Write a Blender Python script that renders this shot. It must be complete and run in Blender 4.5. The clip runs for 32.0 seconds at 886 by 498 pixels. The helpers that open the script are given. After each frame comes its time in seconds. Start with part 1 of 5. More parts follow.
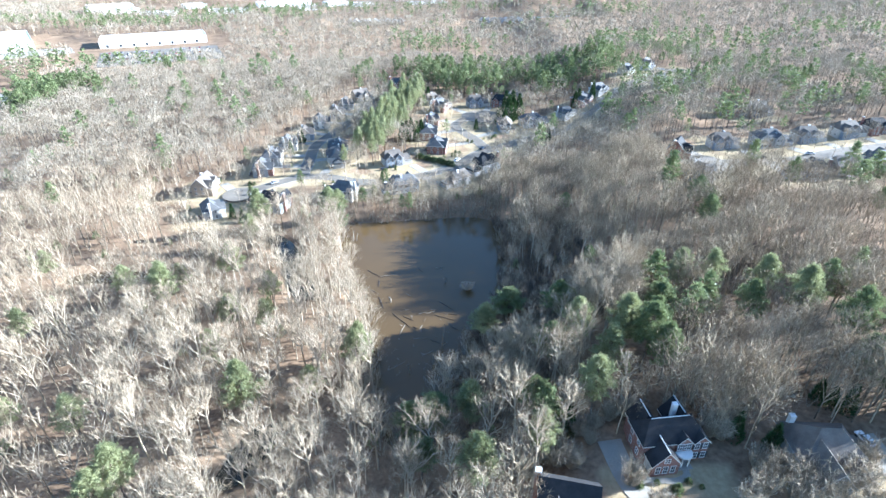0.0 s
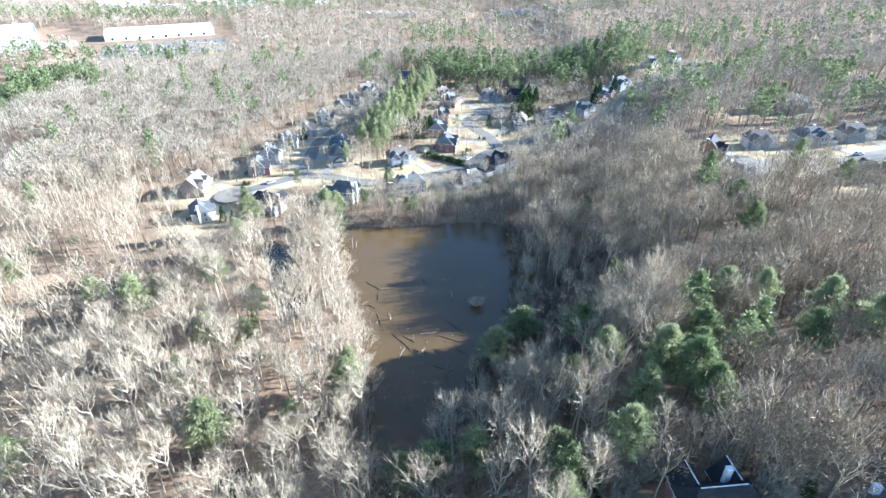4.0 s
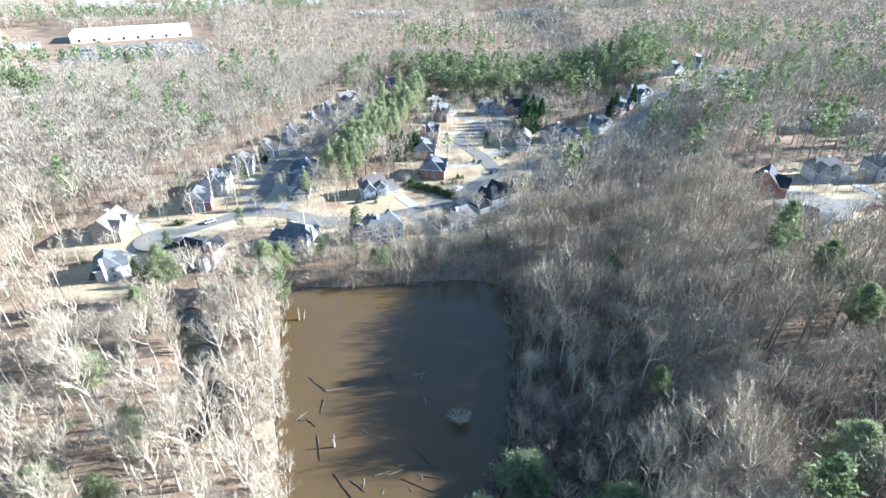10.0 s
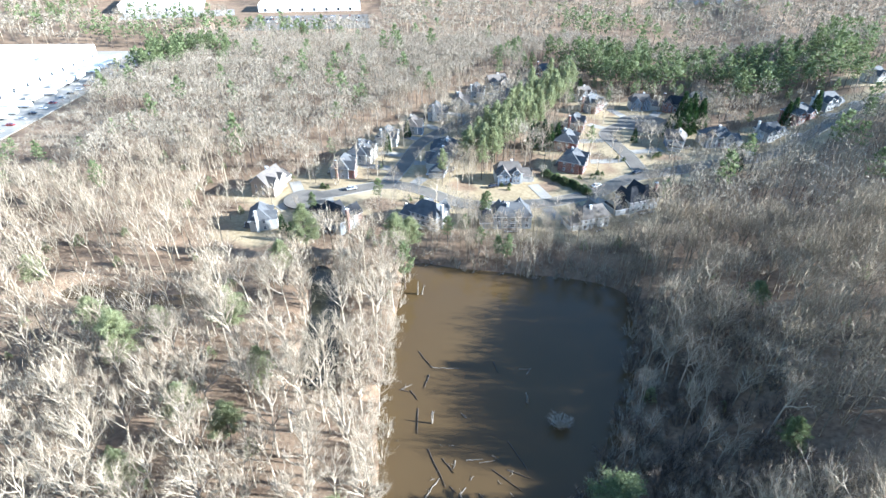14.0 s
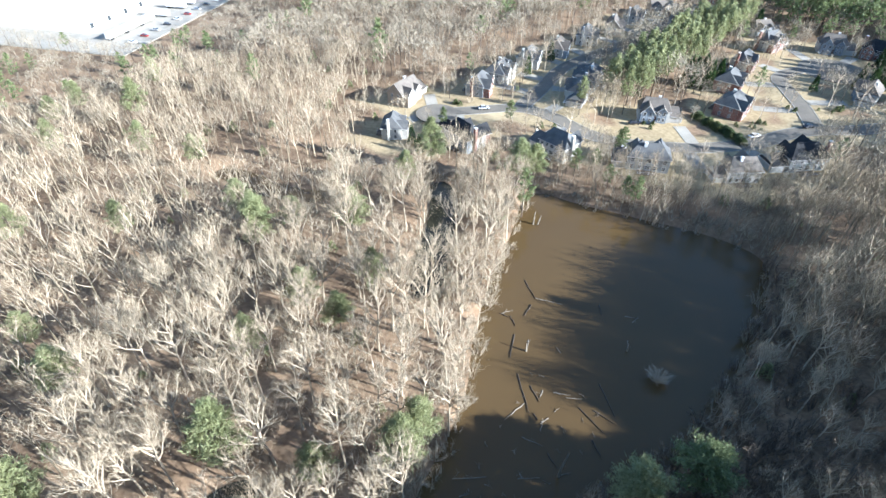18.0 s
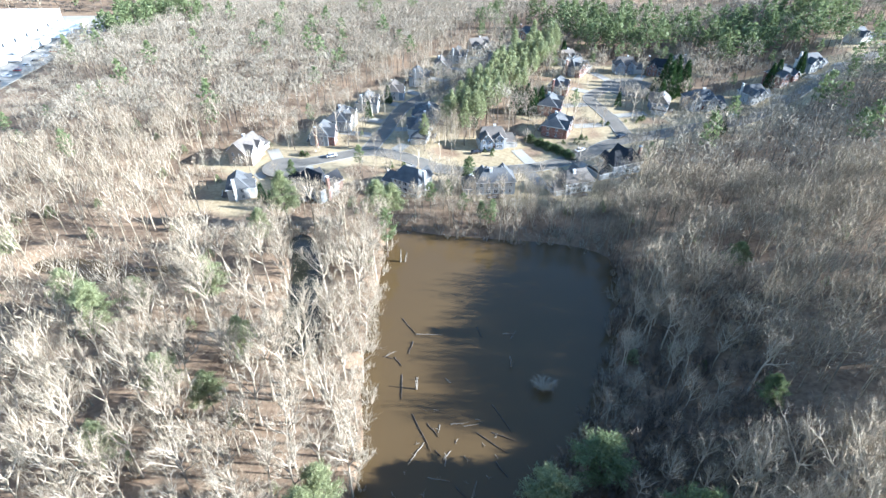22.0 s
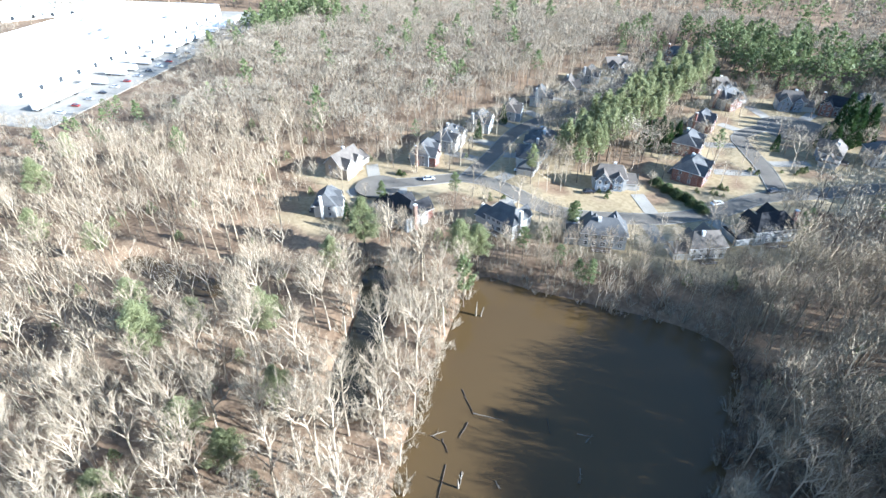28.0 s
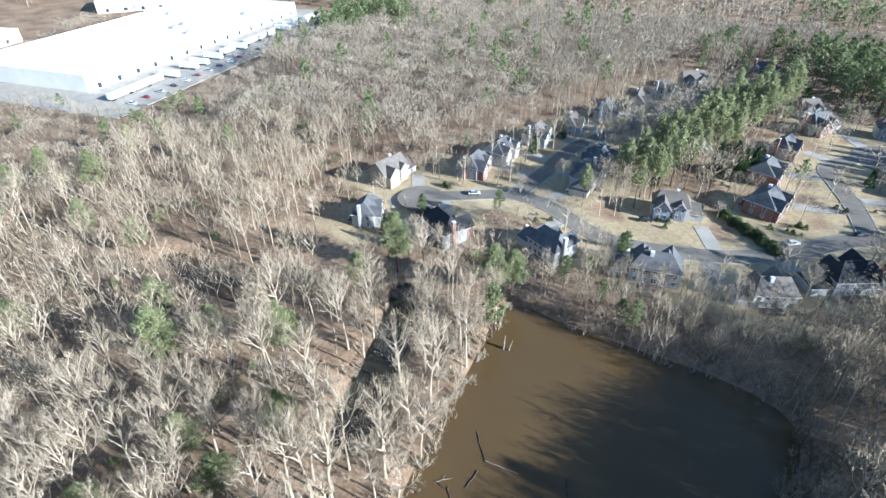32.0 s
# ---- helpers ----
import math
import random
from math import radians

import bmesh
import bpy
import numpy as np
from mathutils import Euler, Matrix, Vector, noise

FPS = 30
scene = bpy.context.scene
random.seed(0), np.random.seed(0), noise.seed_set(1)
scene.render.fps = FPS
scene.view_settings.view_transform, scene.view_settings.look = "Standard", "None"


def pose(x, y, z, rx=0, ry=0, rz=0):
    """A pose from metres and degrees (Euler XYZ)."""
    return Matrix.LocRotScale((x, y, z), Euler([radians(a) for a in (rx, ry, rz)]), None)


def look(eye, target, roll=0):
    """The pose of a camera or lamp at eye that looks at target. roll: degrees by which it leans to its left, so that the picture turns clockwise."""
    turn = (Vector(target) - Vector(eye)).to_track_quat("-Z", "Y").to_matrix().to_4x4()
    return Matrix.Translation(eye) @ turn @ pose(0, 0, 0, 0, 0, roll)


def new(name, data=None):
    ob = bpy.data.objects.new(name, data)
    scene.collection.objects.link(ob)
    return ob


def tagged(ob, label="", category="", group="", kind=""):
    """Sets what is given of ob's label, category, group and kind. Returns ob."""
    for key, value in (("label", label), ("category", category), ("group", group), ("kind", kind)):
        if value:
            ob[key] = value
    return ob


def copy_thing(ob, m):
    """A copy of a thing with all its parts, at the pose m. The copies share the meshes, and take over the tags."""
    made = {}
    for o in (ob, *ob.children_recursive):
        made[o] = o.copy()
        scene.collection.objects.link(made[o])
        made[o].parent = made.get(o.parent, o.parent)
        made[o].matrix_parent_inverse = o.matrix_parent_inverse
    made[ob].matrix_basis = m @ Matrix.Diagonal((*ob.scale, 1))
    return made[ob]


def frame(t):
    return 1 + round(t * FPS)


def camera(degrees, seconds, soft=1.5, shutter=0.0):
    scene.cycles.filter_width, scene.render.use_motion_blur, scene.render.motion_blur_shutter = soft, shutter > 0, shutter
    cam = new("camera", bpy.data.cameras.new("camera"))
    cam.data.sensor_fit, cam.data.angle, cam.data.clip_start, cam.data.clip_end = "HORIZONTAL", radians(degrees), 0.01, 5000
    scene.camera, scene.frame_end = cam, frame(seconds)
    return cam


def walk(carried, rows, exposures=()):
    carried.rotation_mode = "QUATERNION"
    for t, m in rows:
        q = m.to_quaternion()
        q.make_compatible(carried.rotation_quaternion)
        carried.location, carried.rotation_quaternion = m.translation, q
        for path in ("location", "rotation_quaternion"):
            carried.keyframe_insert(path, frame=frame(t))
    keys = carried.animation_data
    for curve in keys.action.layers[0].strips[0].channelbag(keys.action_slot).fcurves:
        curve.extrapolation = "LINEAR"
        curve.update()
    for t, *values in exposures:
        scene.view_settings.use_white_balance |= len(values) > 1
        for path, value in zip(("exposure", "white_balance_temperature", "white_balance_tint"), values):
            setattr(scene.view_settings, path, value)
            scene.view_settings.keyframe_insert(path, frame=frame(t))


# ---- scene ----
cam = camera(78.67, 32.0)
PATH = [
    (0, pose(0.00, 0.00, 115.00, 60.110, -0.148, 0.084)),
    (0.5, pose(-0.01, 1.18, 115.04, 60.005, -0.128, 0.051)),
    (1, pose(0.08, 2.99, 115.05, 59.925, -0.156, 0.101)),
    (1.5, pose(0.30, 5.10, 114.61, 59.859, -0.158, 0.230)),
    (2, pose(0.68, 7.61, 113.47, 59.839, -0.072, 0.494)),
    (2.5, pose(1.04, 10.55, 112.22, 59.817, -0.029, 0.750)),
    (4.5, pose(2.46, 25.48, 107.48, 59.633, 0.100, 1.613)),
    (5, pose(2.85, 29.93, 106.43, 59.579, 0.038, 1.158)),
    (5.5, pose(3.48, 35.05, 105.31, 59.512, 0.169, 0.645)),
    (6, pose(4.39, 40.60, 104.20, 59.450, 0.291, 0.786)),
    (6.5, pose(5.46, 45.94, 103.11, 59.395, 0.412, 0.958)),
    (7, pose(6.38, 51.61, 102.09, 59.332, 0.536, 1.136)),
    (7.5, pose(7.01, 57.39, 101.21, 59.262, 0.571, 1.305)),
    (8, pose(7.31, 63.15, 100.52, 59.277, 0.490, 1.432)),
    (8.5, pose(7.44, 68.86, 100.12, 59.450, 0.417, 1.538)),
    (9, pose(7.62, 73.27, 99.82, 59.571, 0.294, 1.637)),
    (9.5, pose(8.07, 76.61, 99.87, 59.709, 0.211, 1.836)),
    (10, pose(8.48, 78.83, 100.08, 59.805, 0.094, 1.898)),
    (10.5, pose(8.89, 80.20, 100.20, 59.831, -0.023, 1.794)),
    (11, pose(9.04, 80.55, 100.17, 59.786, -0.201, 1.493)),
    (11.5, pose(8.76, 80.34, 100.39, 59.707, -0.375, 2.612)),
    (12, pose(8.61, 80.09, 100.67, 59.492, -0.258, 12.619)),
    (12.5, pose(8.82, 80.13, 100.85, 59.392, -0.273, 16.237)),
    (13, pose(8.99, 80.24, 100.90, 59.325, -0.277, 17.125)),
    (13.5, pose(9.02, 80.50, 100.84, 59.326, -0.296, 17.458)),
    (15.5, pose(8.77, 80.52, 99.78, 50.517, -0.596, 22.187)),
    (16, pose(8.99, 80.70, 99.75, 50.453, -0.467, 27.602)),
    (16.5, pose(9.18, 80.83, 99.75, 50.402, -0.277, 31.115)),
    (17, pose(9.31, 80.88, 99.72, 50.371, -0.220, 32.609)),
    (17.5, pose(9.39, 80.80, 99.59, 50.407, -0.143, 32.684)),
    (18, pose(9.51, 80.96, 99.49, 50.421, -0.080, 32.942)),
    (18.5, pose(9.44, 81.03, 99.34, 54.795, -0.081, 33.148)),
    (19, pose(9.09, 80.93, 99.08, 54.816, 0.007, 37.031)),
    (19.5, pose(9.42, 80.81, 98.91, 54.909, 0.496, 52.016)),
    (20, pose(9.78, 80.97, 98.95, 54.873, 0.509, 53.437)),
    (20.5, pose(9.70, 81.33, 98.92, 54.830, 0.187, 40.369)),
    (21, pose(9.44, 81.39, 98.92, 54.887, -0.173, 27.260)),
    (21.5, pose(9.54, 81.78, 98.79, 54.910, -0.211, 23.852)),
    (22, pose(9.55, 81.67, 98.62, 55.000, -0.274, 15.882)),
    (22.5, pose(9.64, 81.53, 98.44, 55.024, -0.168, 14.828)),
    (23, pose(9.65, 82.00, 98.44, 54.982, -0.123, 14.473)),
    (23.5, pose(9.04, 83.16, 98.27, 54.973, -0.185, 14.308)),
    (24, pose(8.36, 84.94, 98.07, 54.967, -0.257, 14.189)),
    (24.5, pose(8.35, 86.92, 98.14, 55.007, -0.327, 14.105)),
    (25, pose(8.41, 89.69, 98.17, 54.984, -0.232, 13.841)),
    (25.5, pose(8.45, 92.84, 98.13, 54.989, -0.275, 13.271)),
    (27.5, pose(8.65, 104.19, 98.40, 55.172, -0.127, 15.763)),
    (28, pose(9.19, 108.10, 98.21, 55.242, 0.220, 30.472)),
    (28.5, pose(9.27, 112.21, 98.20, 55.325, 0.414, 33.074)),
    (29, pose(8.92, 115.89, 98.18, 55.448, 0.362, 29.137)),
    (29.5, pose(8.44, 118.67, 98.19, 55.486, 0.230, 27.647)),
    (30, pose(8.54, 120.09, 98.12, 55.588, 0.283, 34.399)),
    (30.5, pose(9.10, 120.82, 98.13, 55.523, 0.184, 39.941)),
    (31, pose(9.43, 120.86, 97.95, 55.498, 0.164, 42.805)),
    (31.5, pose(9.65, 121.07, 97.90, 55.425, 0.275, 44.233)),
    (32, pose(9.90, 121.59, 98.00, 55.327, 0.240, 38.501)),
]
EXPOSURES = [(0, 2.68, 5170, 6), (11, 2.53, 5190, 6), (13, 2.42, 5230, 6), (16, 2.45, 5430, 6), (18.5, 2.12, 5530, 6), (20.3, 1.73, 5400, 6), (22, 2.47, 5260, 6), (25.5, 2.47, 5250, 6), (28, 2.27, 5320, 6), (30, 2.03, 5320, 6), (32, 1.8, 5300, 6)]
SKY_STRENGTH, SUN_STRENGTH = 0.068, 5.0
WATER_A, WATER_B = (0.068, 0.043, 0.018), (0.088, 0.058, 0.026)
walk(cam, PATH, EXPOSURES)

# ---- world and sun ----
SUN_AZ, SUN_EL = radians(10.5), radians(21)
world = bpy.data.worlds.new("world")
scene.world = world
world.use_nodes = True
wn, wl = world.node_tree.nodes, world.node_tree.links
sky = wn.new("ShaderNodeTexSky")
sky.sky_type = "NISHITA"
sky.sun_disc = False
sky.sun_elevation = SUN_EL
sky.sun_rotation = radians(90) - SUN_AZ
sky.air_density, sky.dust_density, sky.ozone_density = 1.2, 0.3, 3.0
wl.new(sky.outputs[0], wn["Background"].inputs[0])
wn["Background"].inputs[1].default_value = SKY_STRENGTH
sun = new("sun", bpy.data.lights.new("sun", "SUN"))
sun.data.energy = SUN_STRENGTH
sun.data.angle = radians(0.5)
sun.data.color = (1.0, 0.95, 0.88)
sun_dir = Vector((math.cos(SUN_EL) * math.cos(SUN_AZ), math.cos(SUN_EL) * math.sin(SUN_AZ), math.sin(SUN_EL)))
sun.matrix_world = look(sun_dir * 400, (0, 0, 0))

# ---- materials ----
def mat(name, dark, light, rough=0.8, scale=1.0, fine=8.0, bump=0.0, metal=0.0, island=0.0, spec=0.3, obj=0.0, leaf=0.0):
    """Two colours mixed by noise at two scales; island / obj: lightness varied piece by piece."""
    m = bpy.data.materials.new(name)
    m.use_nodes = True
    n, l = m.node_tree.nodes, m.node_tree.links
    b = n["Principled BSDF"]
    b.inputs["Roughness"].default_value = rough
    b.inputs["Metallic"].default_value = metal
    b.inputs["Specular IOR Level"].default_value = spec
    geo = n.new("ShaderNodeNewGeometry")
    one, two = n.new("ShaderNodeTexNoise"), n.new("ShaderNodeTexNoise")
    for t, s, d in ((one, scale, 3.0), (two, fine, 4.0)):
        t.inputs["Scale"].default_value = s
        t.inputs["Detail"].default_value = d
        l.new(geo.outputs["Position"], t.inputs["Vector"])
    add = n.new("ShaderNodeMath")
    add.operation = "ADD"
    l.new(one.outputs[0], add.inputs[0])
    l.new(two.outputs[0], add.inputs[1])
    span = n.new("ShaderNodeMapRange")
    span.inputs[1].default_value, span.inputs[2].default_value = 0.72, 1.28
    l.new(add.outputs[0], span.inputs[0])
    ramp = n.new("ShaderNodeMix")
    ramp.data_type = "RGBA"
    ramp.inputs["A"].default_value = (*dark, 1)
    ramp.inputs["B"].default_value = (*light, 1)
    l.new(span.outputs[0], ramp.inputs["Factor"])
    out = ramp.outputs["Result"]
    if island or obj:
        hsv = n.new("ShaderNodeHueSaturation")
        r = n.new("ShaderNodeMapRange")
        a = island or obj
        r.inputs[3].default_value, r.inputs[4].default_value = 1 - a, 1 + a
        if island:
            l.new(geo.outputs["Random Per Island"], r.inputs[0])
        else:
            l.new(n.new("ShaderNodeObjectInfo").outputs["Random"], r.inputs[0])
        l.new(r.outputs[0], hsv.inputs["Value"])
        l.new(out, hsv.inputs["Color"])
        out = hsv.outputs[0]
    l.new(out, b.inputs["Base Color"])
    if leaf:
        tr, mx = n.new("ShaderNodeBsdfTranslucent"), n.new("ShaderNodeMixShader")
        l.new(out, tr.inputs["Color"])
        mx.inputs[0].default_value = leaf
        l.new(b.outputs[0], mx.inputs[1])
        l.new(tr.outputs[0], mx.inputs[2])
        l.new(mx.outputs[0], n["Material Output"].inputs["Surface"])
    if bump:
        bp = n.new("ShaderNodeBump")
        bp.inputs["Strength"].default_value = bump
        bp.inputs["Distance"].default_value = 0.05
        l.new(two.outputs[0], bp.inputs["Height"])
        l.new(bp.outputs[0], b.inputs["Normal"])
    return m


BARK = mat("pale_bark", (0.262, 0.207, 0.145), (0.51, 0.428, 0.325), 0.9, 0.4, 6, 0.3)
BARK_DARK = mat("dark_bark", (0.08, 0.06, 0.047), (0.17, 0.13, 0.10), 0.9, 0.6, 6, 0.3)
TWIG = mat("twigs", (0.176, 0.137, 0.09), (0.38, 0.308, 0.216), 0.9, 0.06, 2.0, island=0.55)
TWIG_FAR = mat("sunlit_twigs", (0.165, 0.138, 0.1), (0.34, 0.292, 0.222), 0.9, 0.05, 1.2, island=0.3)
# Brown thicket twigs, darkened to carry the deep shade of the east slope.
SHADED_TWIG = mat("shade_darkened_brown_twigs", (0.085, 0.064, 0.048), (0.2, 0.16, 0.122), 0.9, 0.08, 2.0, island=0.5)
BRUSH = mat("brush_twigs", (0.19, 0.158, 0.112), (0.42, 0.36, 0.27), 0.9, 0.08, 2.0, island=0.5)
NEEDLE = mat("pine_needles", (0.105, 0.132, 0.052), (0.205, 0.235, 0.108), 0.6, 0.12, 1.5, island=0.25, leaf=0.35)
NEEDLE_LIGHT = mat("yellow_green_needles", (0.19, 0.205, 0.095), (0.345, 0.358, 0.19), 0.6, 0.12, 1.5, island=0.25, leaf=0.45)
NEEDLE_DARK = mat("dark_needles", (0.02, 0.045, 0.015), (0.06, 0.10, 0.03), 0.6, 0.15, 2.0, island=0.3, leaf=0.2)
ROOFS = [
    mat("grey_shingles", (0.062, 0.063, 0.067), (0.115, 0.114, 0.112), 0.75, 0.5, 7, 0.4),
    mat("brown_grey_shingles", (0.085, 0.072, 0.062), (0.15, 0.13, 0.112), 0.75, 0.5, 7, 0.4),
    mat("black_shingles", (0.012, 0.0125, 0.015), (0.03, 0.03, 0.033), 0.85, 0.5, 7, 0.4),
]
def brick_mat(name, a, b, mortar):
    m = bpy.data.materials.new(name)
    m.use_nodes = True
    n, l = m.node_tree.nodes, m.node_tree.links
    tex = n.new("ShaderNodeTexBrick")
    tex.inputs["Color1"].default_value, tex.inputs["Color2"].default_value, tex.inputs["Mortar"].default_value = (*a, 1), (*b, 1), (*mortar, 1)
    tex.inputs["Scale"].default_value = 1.0
    tex.inputs["Brick Width"].default_value, tex.inputs["Row Height"].default_value, tex.inputs["Mortar Size"].default_value = 0.22, 0.075, 0.008
    co = n.new("ShaderNodeTexCoord")
    sp, ad, cb = n.new("ShaderNodeSeparateXYZ"), n.new("ShaderNodeMath"), n.new("ShaderNodeCombineXYZ")
    l.new(co.outputs["Object"], sp.inputs[0])
    l.new(sp.outputs[0], ad.inputs[0])
    l.new(sp.outputs[1], ad.inputs[1])
    l.new(ad.outputs[0], cb.inputs[0])
    l.new(sp.outputs[2], cb.inputs[1])
    l.new(cb.outputs[0], tex.inputs["Vector"])
    l.new(tex.outputs[0], n["Principled BSDF"].inputs["Base Color"])
    n["Principled BSDF"].inputs["Roughness"].default_value = 0.85
    return m


RED_BRICK = brick_mat("red_brick", (0.17, 0.06, 0.042), (0.23, 0.09, 0.062), (0.26, 0.235, 0.21))
TAN_BRICK = brick_mat("tan_brick", (0.42, 0.31, 0.22), (0.50, 0.38, 0.28), (0.5, 0.46, 0.4))
STUCCO = mat("cream_stucco", (0.29, 0.23, 0.172), (0.37, 0.308, 0.242), 0.9, 0.3, 12, 0.1)
WHITE_SIDING = mat("white_siding", (0.38, 0.365, 0.335), (0.47, 0.455, 0.425), 0.6, 0.3, 10)
GREY_SIDING = mat("grey_siding", (0.21, 0.22, 0.225), (0.29, 0.30, 0.305), 0.7, 0.3, 10)
BLUE_SIDING = mat("blue_grey_siding", (0.17, 0.20, 0.24), (0.24, 0.27, 0.31), 0.7, 0.3, 10)
TRIM = mat("white_trim", (0.56, 0.55, 0.53), (0.64, 0.63, 0.61), 0.5, 1, 12)
GLASS = mat("window_glass", (0.02, 0.025, 0.035), (0.05, 0.055, 0.07), 0.08, 0.5, 3, spec=0.6)
DOOR = mat("door_paint", (0.10, 0.035, 0.025), (0.15, 0.05, 0.04), 0.4, 2, 10)
SHUTTER = mat("dark_shutter", (0.02, 0.025, 0.03), (0.04, 0.045, 0.05), 0.5, 2, 10)
GARAGE = mat("garage_door_paint", (0.42, 0.40, 0.375), (0.50, 0.48, 0.455), 0.5, 1, 12)
ASPHALT = mat("asphalt", (0.115, 0.1, 0.082), (0.175, 0.155, 0.128), 0.9, 0.15, 5, 0.2)
KERB = mat("weathered_kerb_concrete", (0.2, 0.185, 0.16), (0.29, 0.27, 0.235), 0.9, 0.3, 5)
CONCRETE = mat("concrete", (0.23, 0.208, 0.175), (0.33, 0.305, 0.262), 0.9, 0.2, 5, 0.2)
AGED_ROOF = mat("aged_beige_roof", (0.48, 0.42, 0.355), (0.58, 0.52, 0.45), 0.85, 0.02, 0.4)
MEMBRANE = mat("white_roof_membrane", (0.52, 0.49, 0.45), (0.66, 0.65, 0.63), 0.8, 0.02, 0.5)
PANEL = mat("concrete_panel", (0.60, 0.58, 0.55), (0.72, 0.70, 0.67), 0.8, 0.1, 3)
STEEL = mat("galvanised_steel", (0.45, 0.46, 0.47), (0.60, 0.61, 0.62), 0.45, 1, 8, metal=0.7)
RUBBER = mat("tyre_rubber", (0.015, 0.015, 0.015), (0.03, 0.03, 0.03), 0.9, 2, 20)
DRIFT = mat("bleached_wood", (0.14, 0.115, 0.085), (0.29, 0.25, 0.2), 0.9, 0.8, 9, 0.3)
WETLOG = mat("wet_wood", (0.03, 0.024, 0.018), (0.08, 0.06, 0.045), 0.6, 0.8, 9, 0.3)
MULCH = mat("mulch", (0.09, 0.05, 0.035), (0.16, 0.10, 0.07), 0.95, 0.5, 6, 0.4)
CARS = [mat(k + "_car_paint", c, tuple(v * 1.15 for v in c), 0.25, 1, 6, spec=0.6) for k, c in (("white", (0.7, 0.7, 0.7)), ("black", (0.02, 0.02, 0.025)), ("silver", (0.38, 0.39, 0.4)), ("red", (0.25, 0.03, 0.025)))]


def water_mat(name, low, high):
    m = bpy.data.materials.new(name)
    m.use_nodes = True
    n, l = m.node_tree.nodes, m.node_tree.links
    b = n["Principled BSDF"]
    b.inputs["Roughness"].default_value = 0.06
    b.inputs["IOR"].default_value = 1.33
    geo, t, big = n.new("ShaderNodeNewGeometry"), n.new("ShaderNodeTexNoise"), n.new("ShaderNodeTexNoise")
    mix, bp = n.new("ShaderNodeMix"), n.new("ShaderNodeBump")
    for tex, s in ((t, 0.9), (big, 0.035)):
        tex.inputs["Scale"].default_value = s
        l.new(geo.outputs["Position"], tex.inputs["Vector"])
    mix.data_type = "RGBA"
    mix.inputs["A"].default_value = (*low, 1)
    mix.inputs["B"].default_value = (*high, 1)
    l.new(big.outputs[0], mix.inputs["Factor"])
    l.new(mix.outputs["Result"], b.inputs["Base Color"])
    bp.inputs["Strength"].default_value = 0.05
    bp.inputs["Distance"].default_value = 0.1
    l.new(t.outputs[0], bp.inputs["Height"])
    l.new(bp.outputs[0], b.inputs["Normal"])
    return m


WATER = water_mat("muddy_water", WATER_A, WATER_B)
# Shade and dark reflections over the creek are put into this water's colour.
CREEK_WATER = water_mat("shade_darkened_creek_water", (0.018, 0.018, 0.014), (0.03, 0.028, 0.02))

# ---- helpers for meshes ----
def part(name, bm, material, parent=None, label="", at=None):
    """Links a bmesh (or a mesh) as one object, under parent where there is one."""
    if isinstance(bm, bmesh.types.BMesh):
        me = bpy.data.meshes.new(name)
        bm.to_mesh(me)
        bm.free()
        for m in material if isinstance(material, (list, tuple)) else [material]:
            me.materials.append(m)
    else:
        me = bm
    ob = new(name, me)
    if parent is not None:
        ob.parent = parent
    if at is not None:
        ob.matrix_basis = at
    if label:
        ob["label"] = label
    return ob


def box(x0, y0, z0, x1, y1, z1, bevel=0.0, bm=None):
    bm = bm or bmesh.new()
    r = bmesh.ops.create_cube(bm, size=1)
    for v in r["verts"]:
        v.co = Vector(((x0 + x1) / 2 + v.co.x * (x1 - x0), (y0 + y1) / 2 + v.co.y * (y1 - y0), (z0 + z1) / 2 + v.co.z * (z1 - z0)))
    if bevel:
        es = list({e for v in r["verts"] for e in v.link_edges})
        bmesh.ops.bevel(bm, geom=es, offset=bevel, segments=1, affect="EDGES")
    return bm


def raw_mesh(name, verts, tris, mats, index=None, smooth=False):
    """A mesh of triangles straight from arrays."""
    verts, tris = np.ascontiguousarray(verts, np.float32), np.ascontiguousarray(tris, np.int32)
    me = bpy.data.meshes.new(name)
    me.vertices.add(len(verts))
    me.vertices.foreach_set("co", verts.ravel())
    me.loops.add(tris.size)
    me.loops.foreach_set("vertex_index", tris.ravel())
    me.polygons.add(len(tris))
    me.polygons.foreach_set("loop_start", np.arange(0, tris.size, 3, dtype=np.int32))
    for m in mats:
        me.materials.append(m)
    if index is not None:
        me.polygons.foreach_set("material_index", np.ascontiguousarray(index, np.int32))
    if smooth:
        me.polygons.foreach_set("use_smooth", np.ones(len(tris), bool))
    me.update(calc_edges=True)
    return me


def smooth01(v, a, b):
    t = np.clip((v - a) / (b - a), 0, 1)
    return t * t * (3 - 2 * t)


# ---- the lie of the land ----
LAKE = np.array([(-47, 222), (-41, 203), (-36, 184), (-33, 172), (-29, 158), (-23, 146), (-20, 134), (-18, 120), (-16, 108), (-13, 99), (-7, 98), (-3, 108),
                 (1, 118), (5, 130), (11, 142), (16, 153), (21, 168), (23, 185), (24, 205), (23, 222), (18, 228), (0, 227), (-18, 224), (-34, 222)], float)
CREEK = np.array([(-75, 215), (-65, 206), (-59, 195), (-54, 184), (-48, 172), (-46, 162), (-53, 161), (-59, 170), (-64, 183), (-70, 196), (-79, 208)], float)
POOL = np.array([(-104, 185), (-112, 181.5), (-120, 179.5), (-128, 180), (-136, 179.5), (-144, 177.5), (-144, 173.5), (-136, 174), (-128, 174.5), (-120, 174), (-111, 176.5), (-104, 180.5)], float)
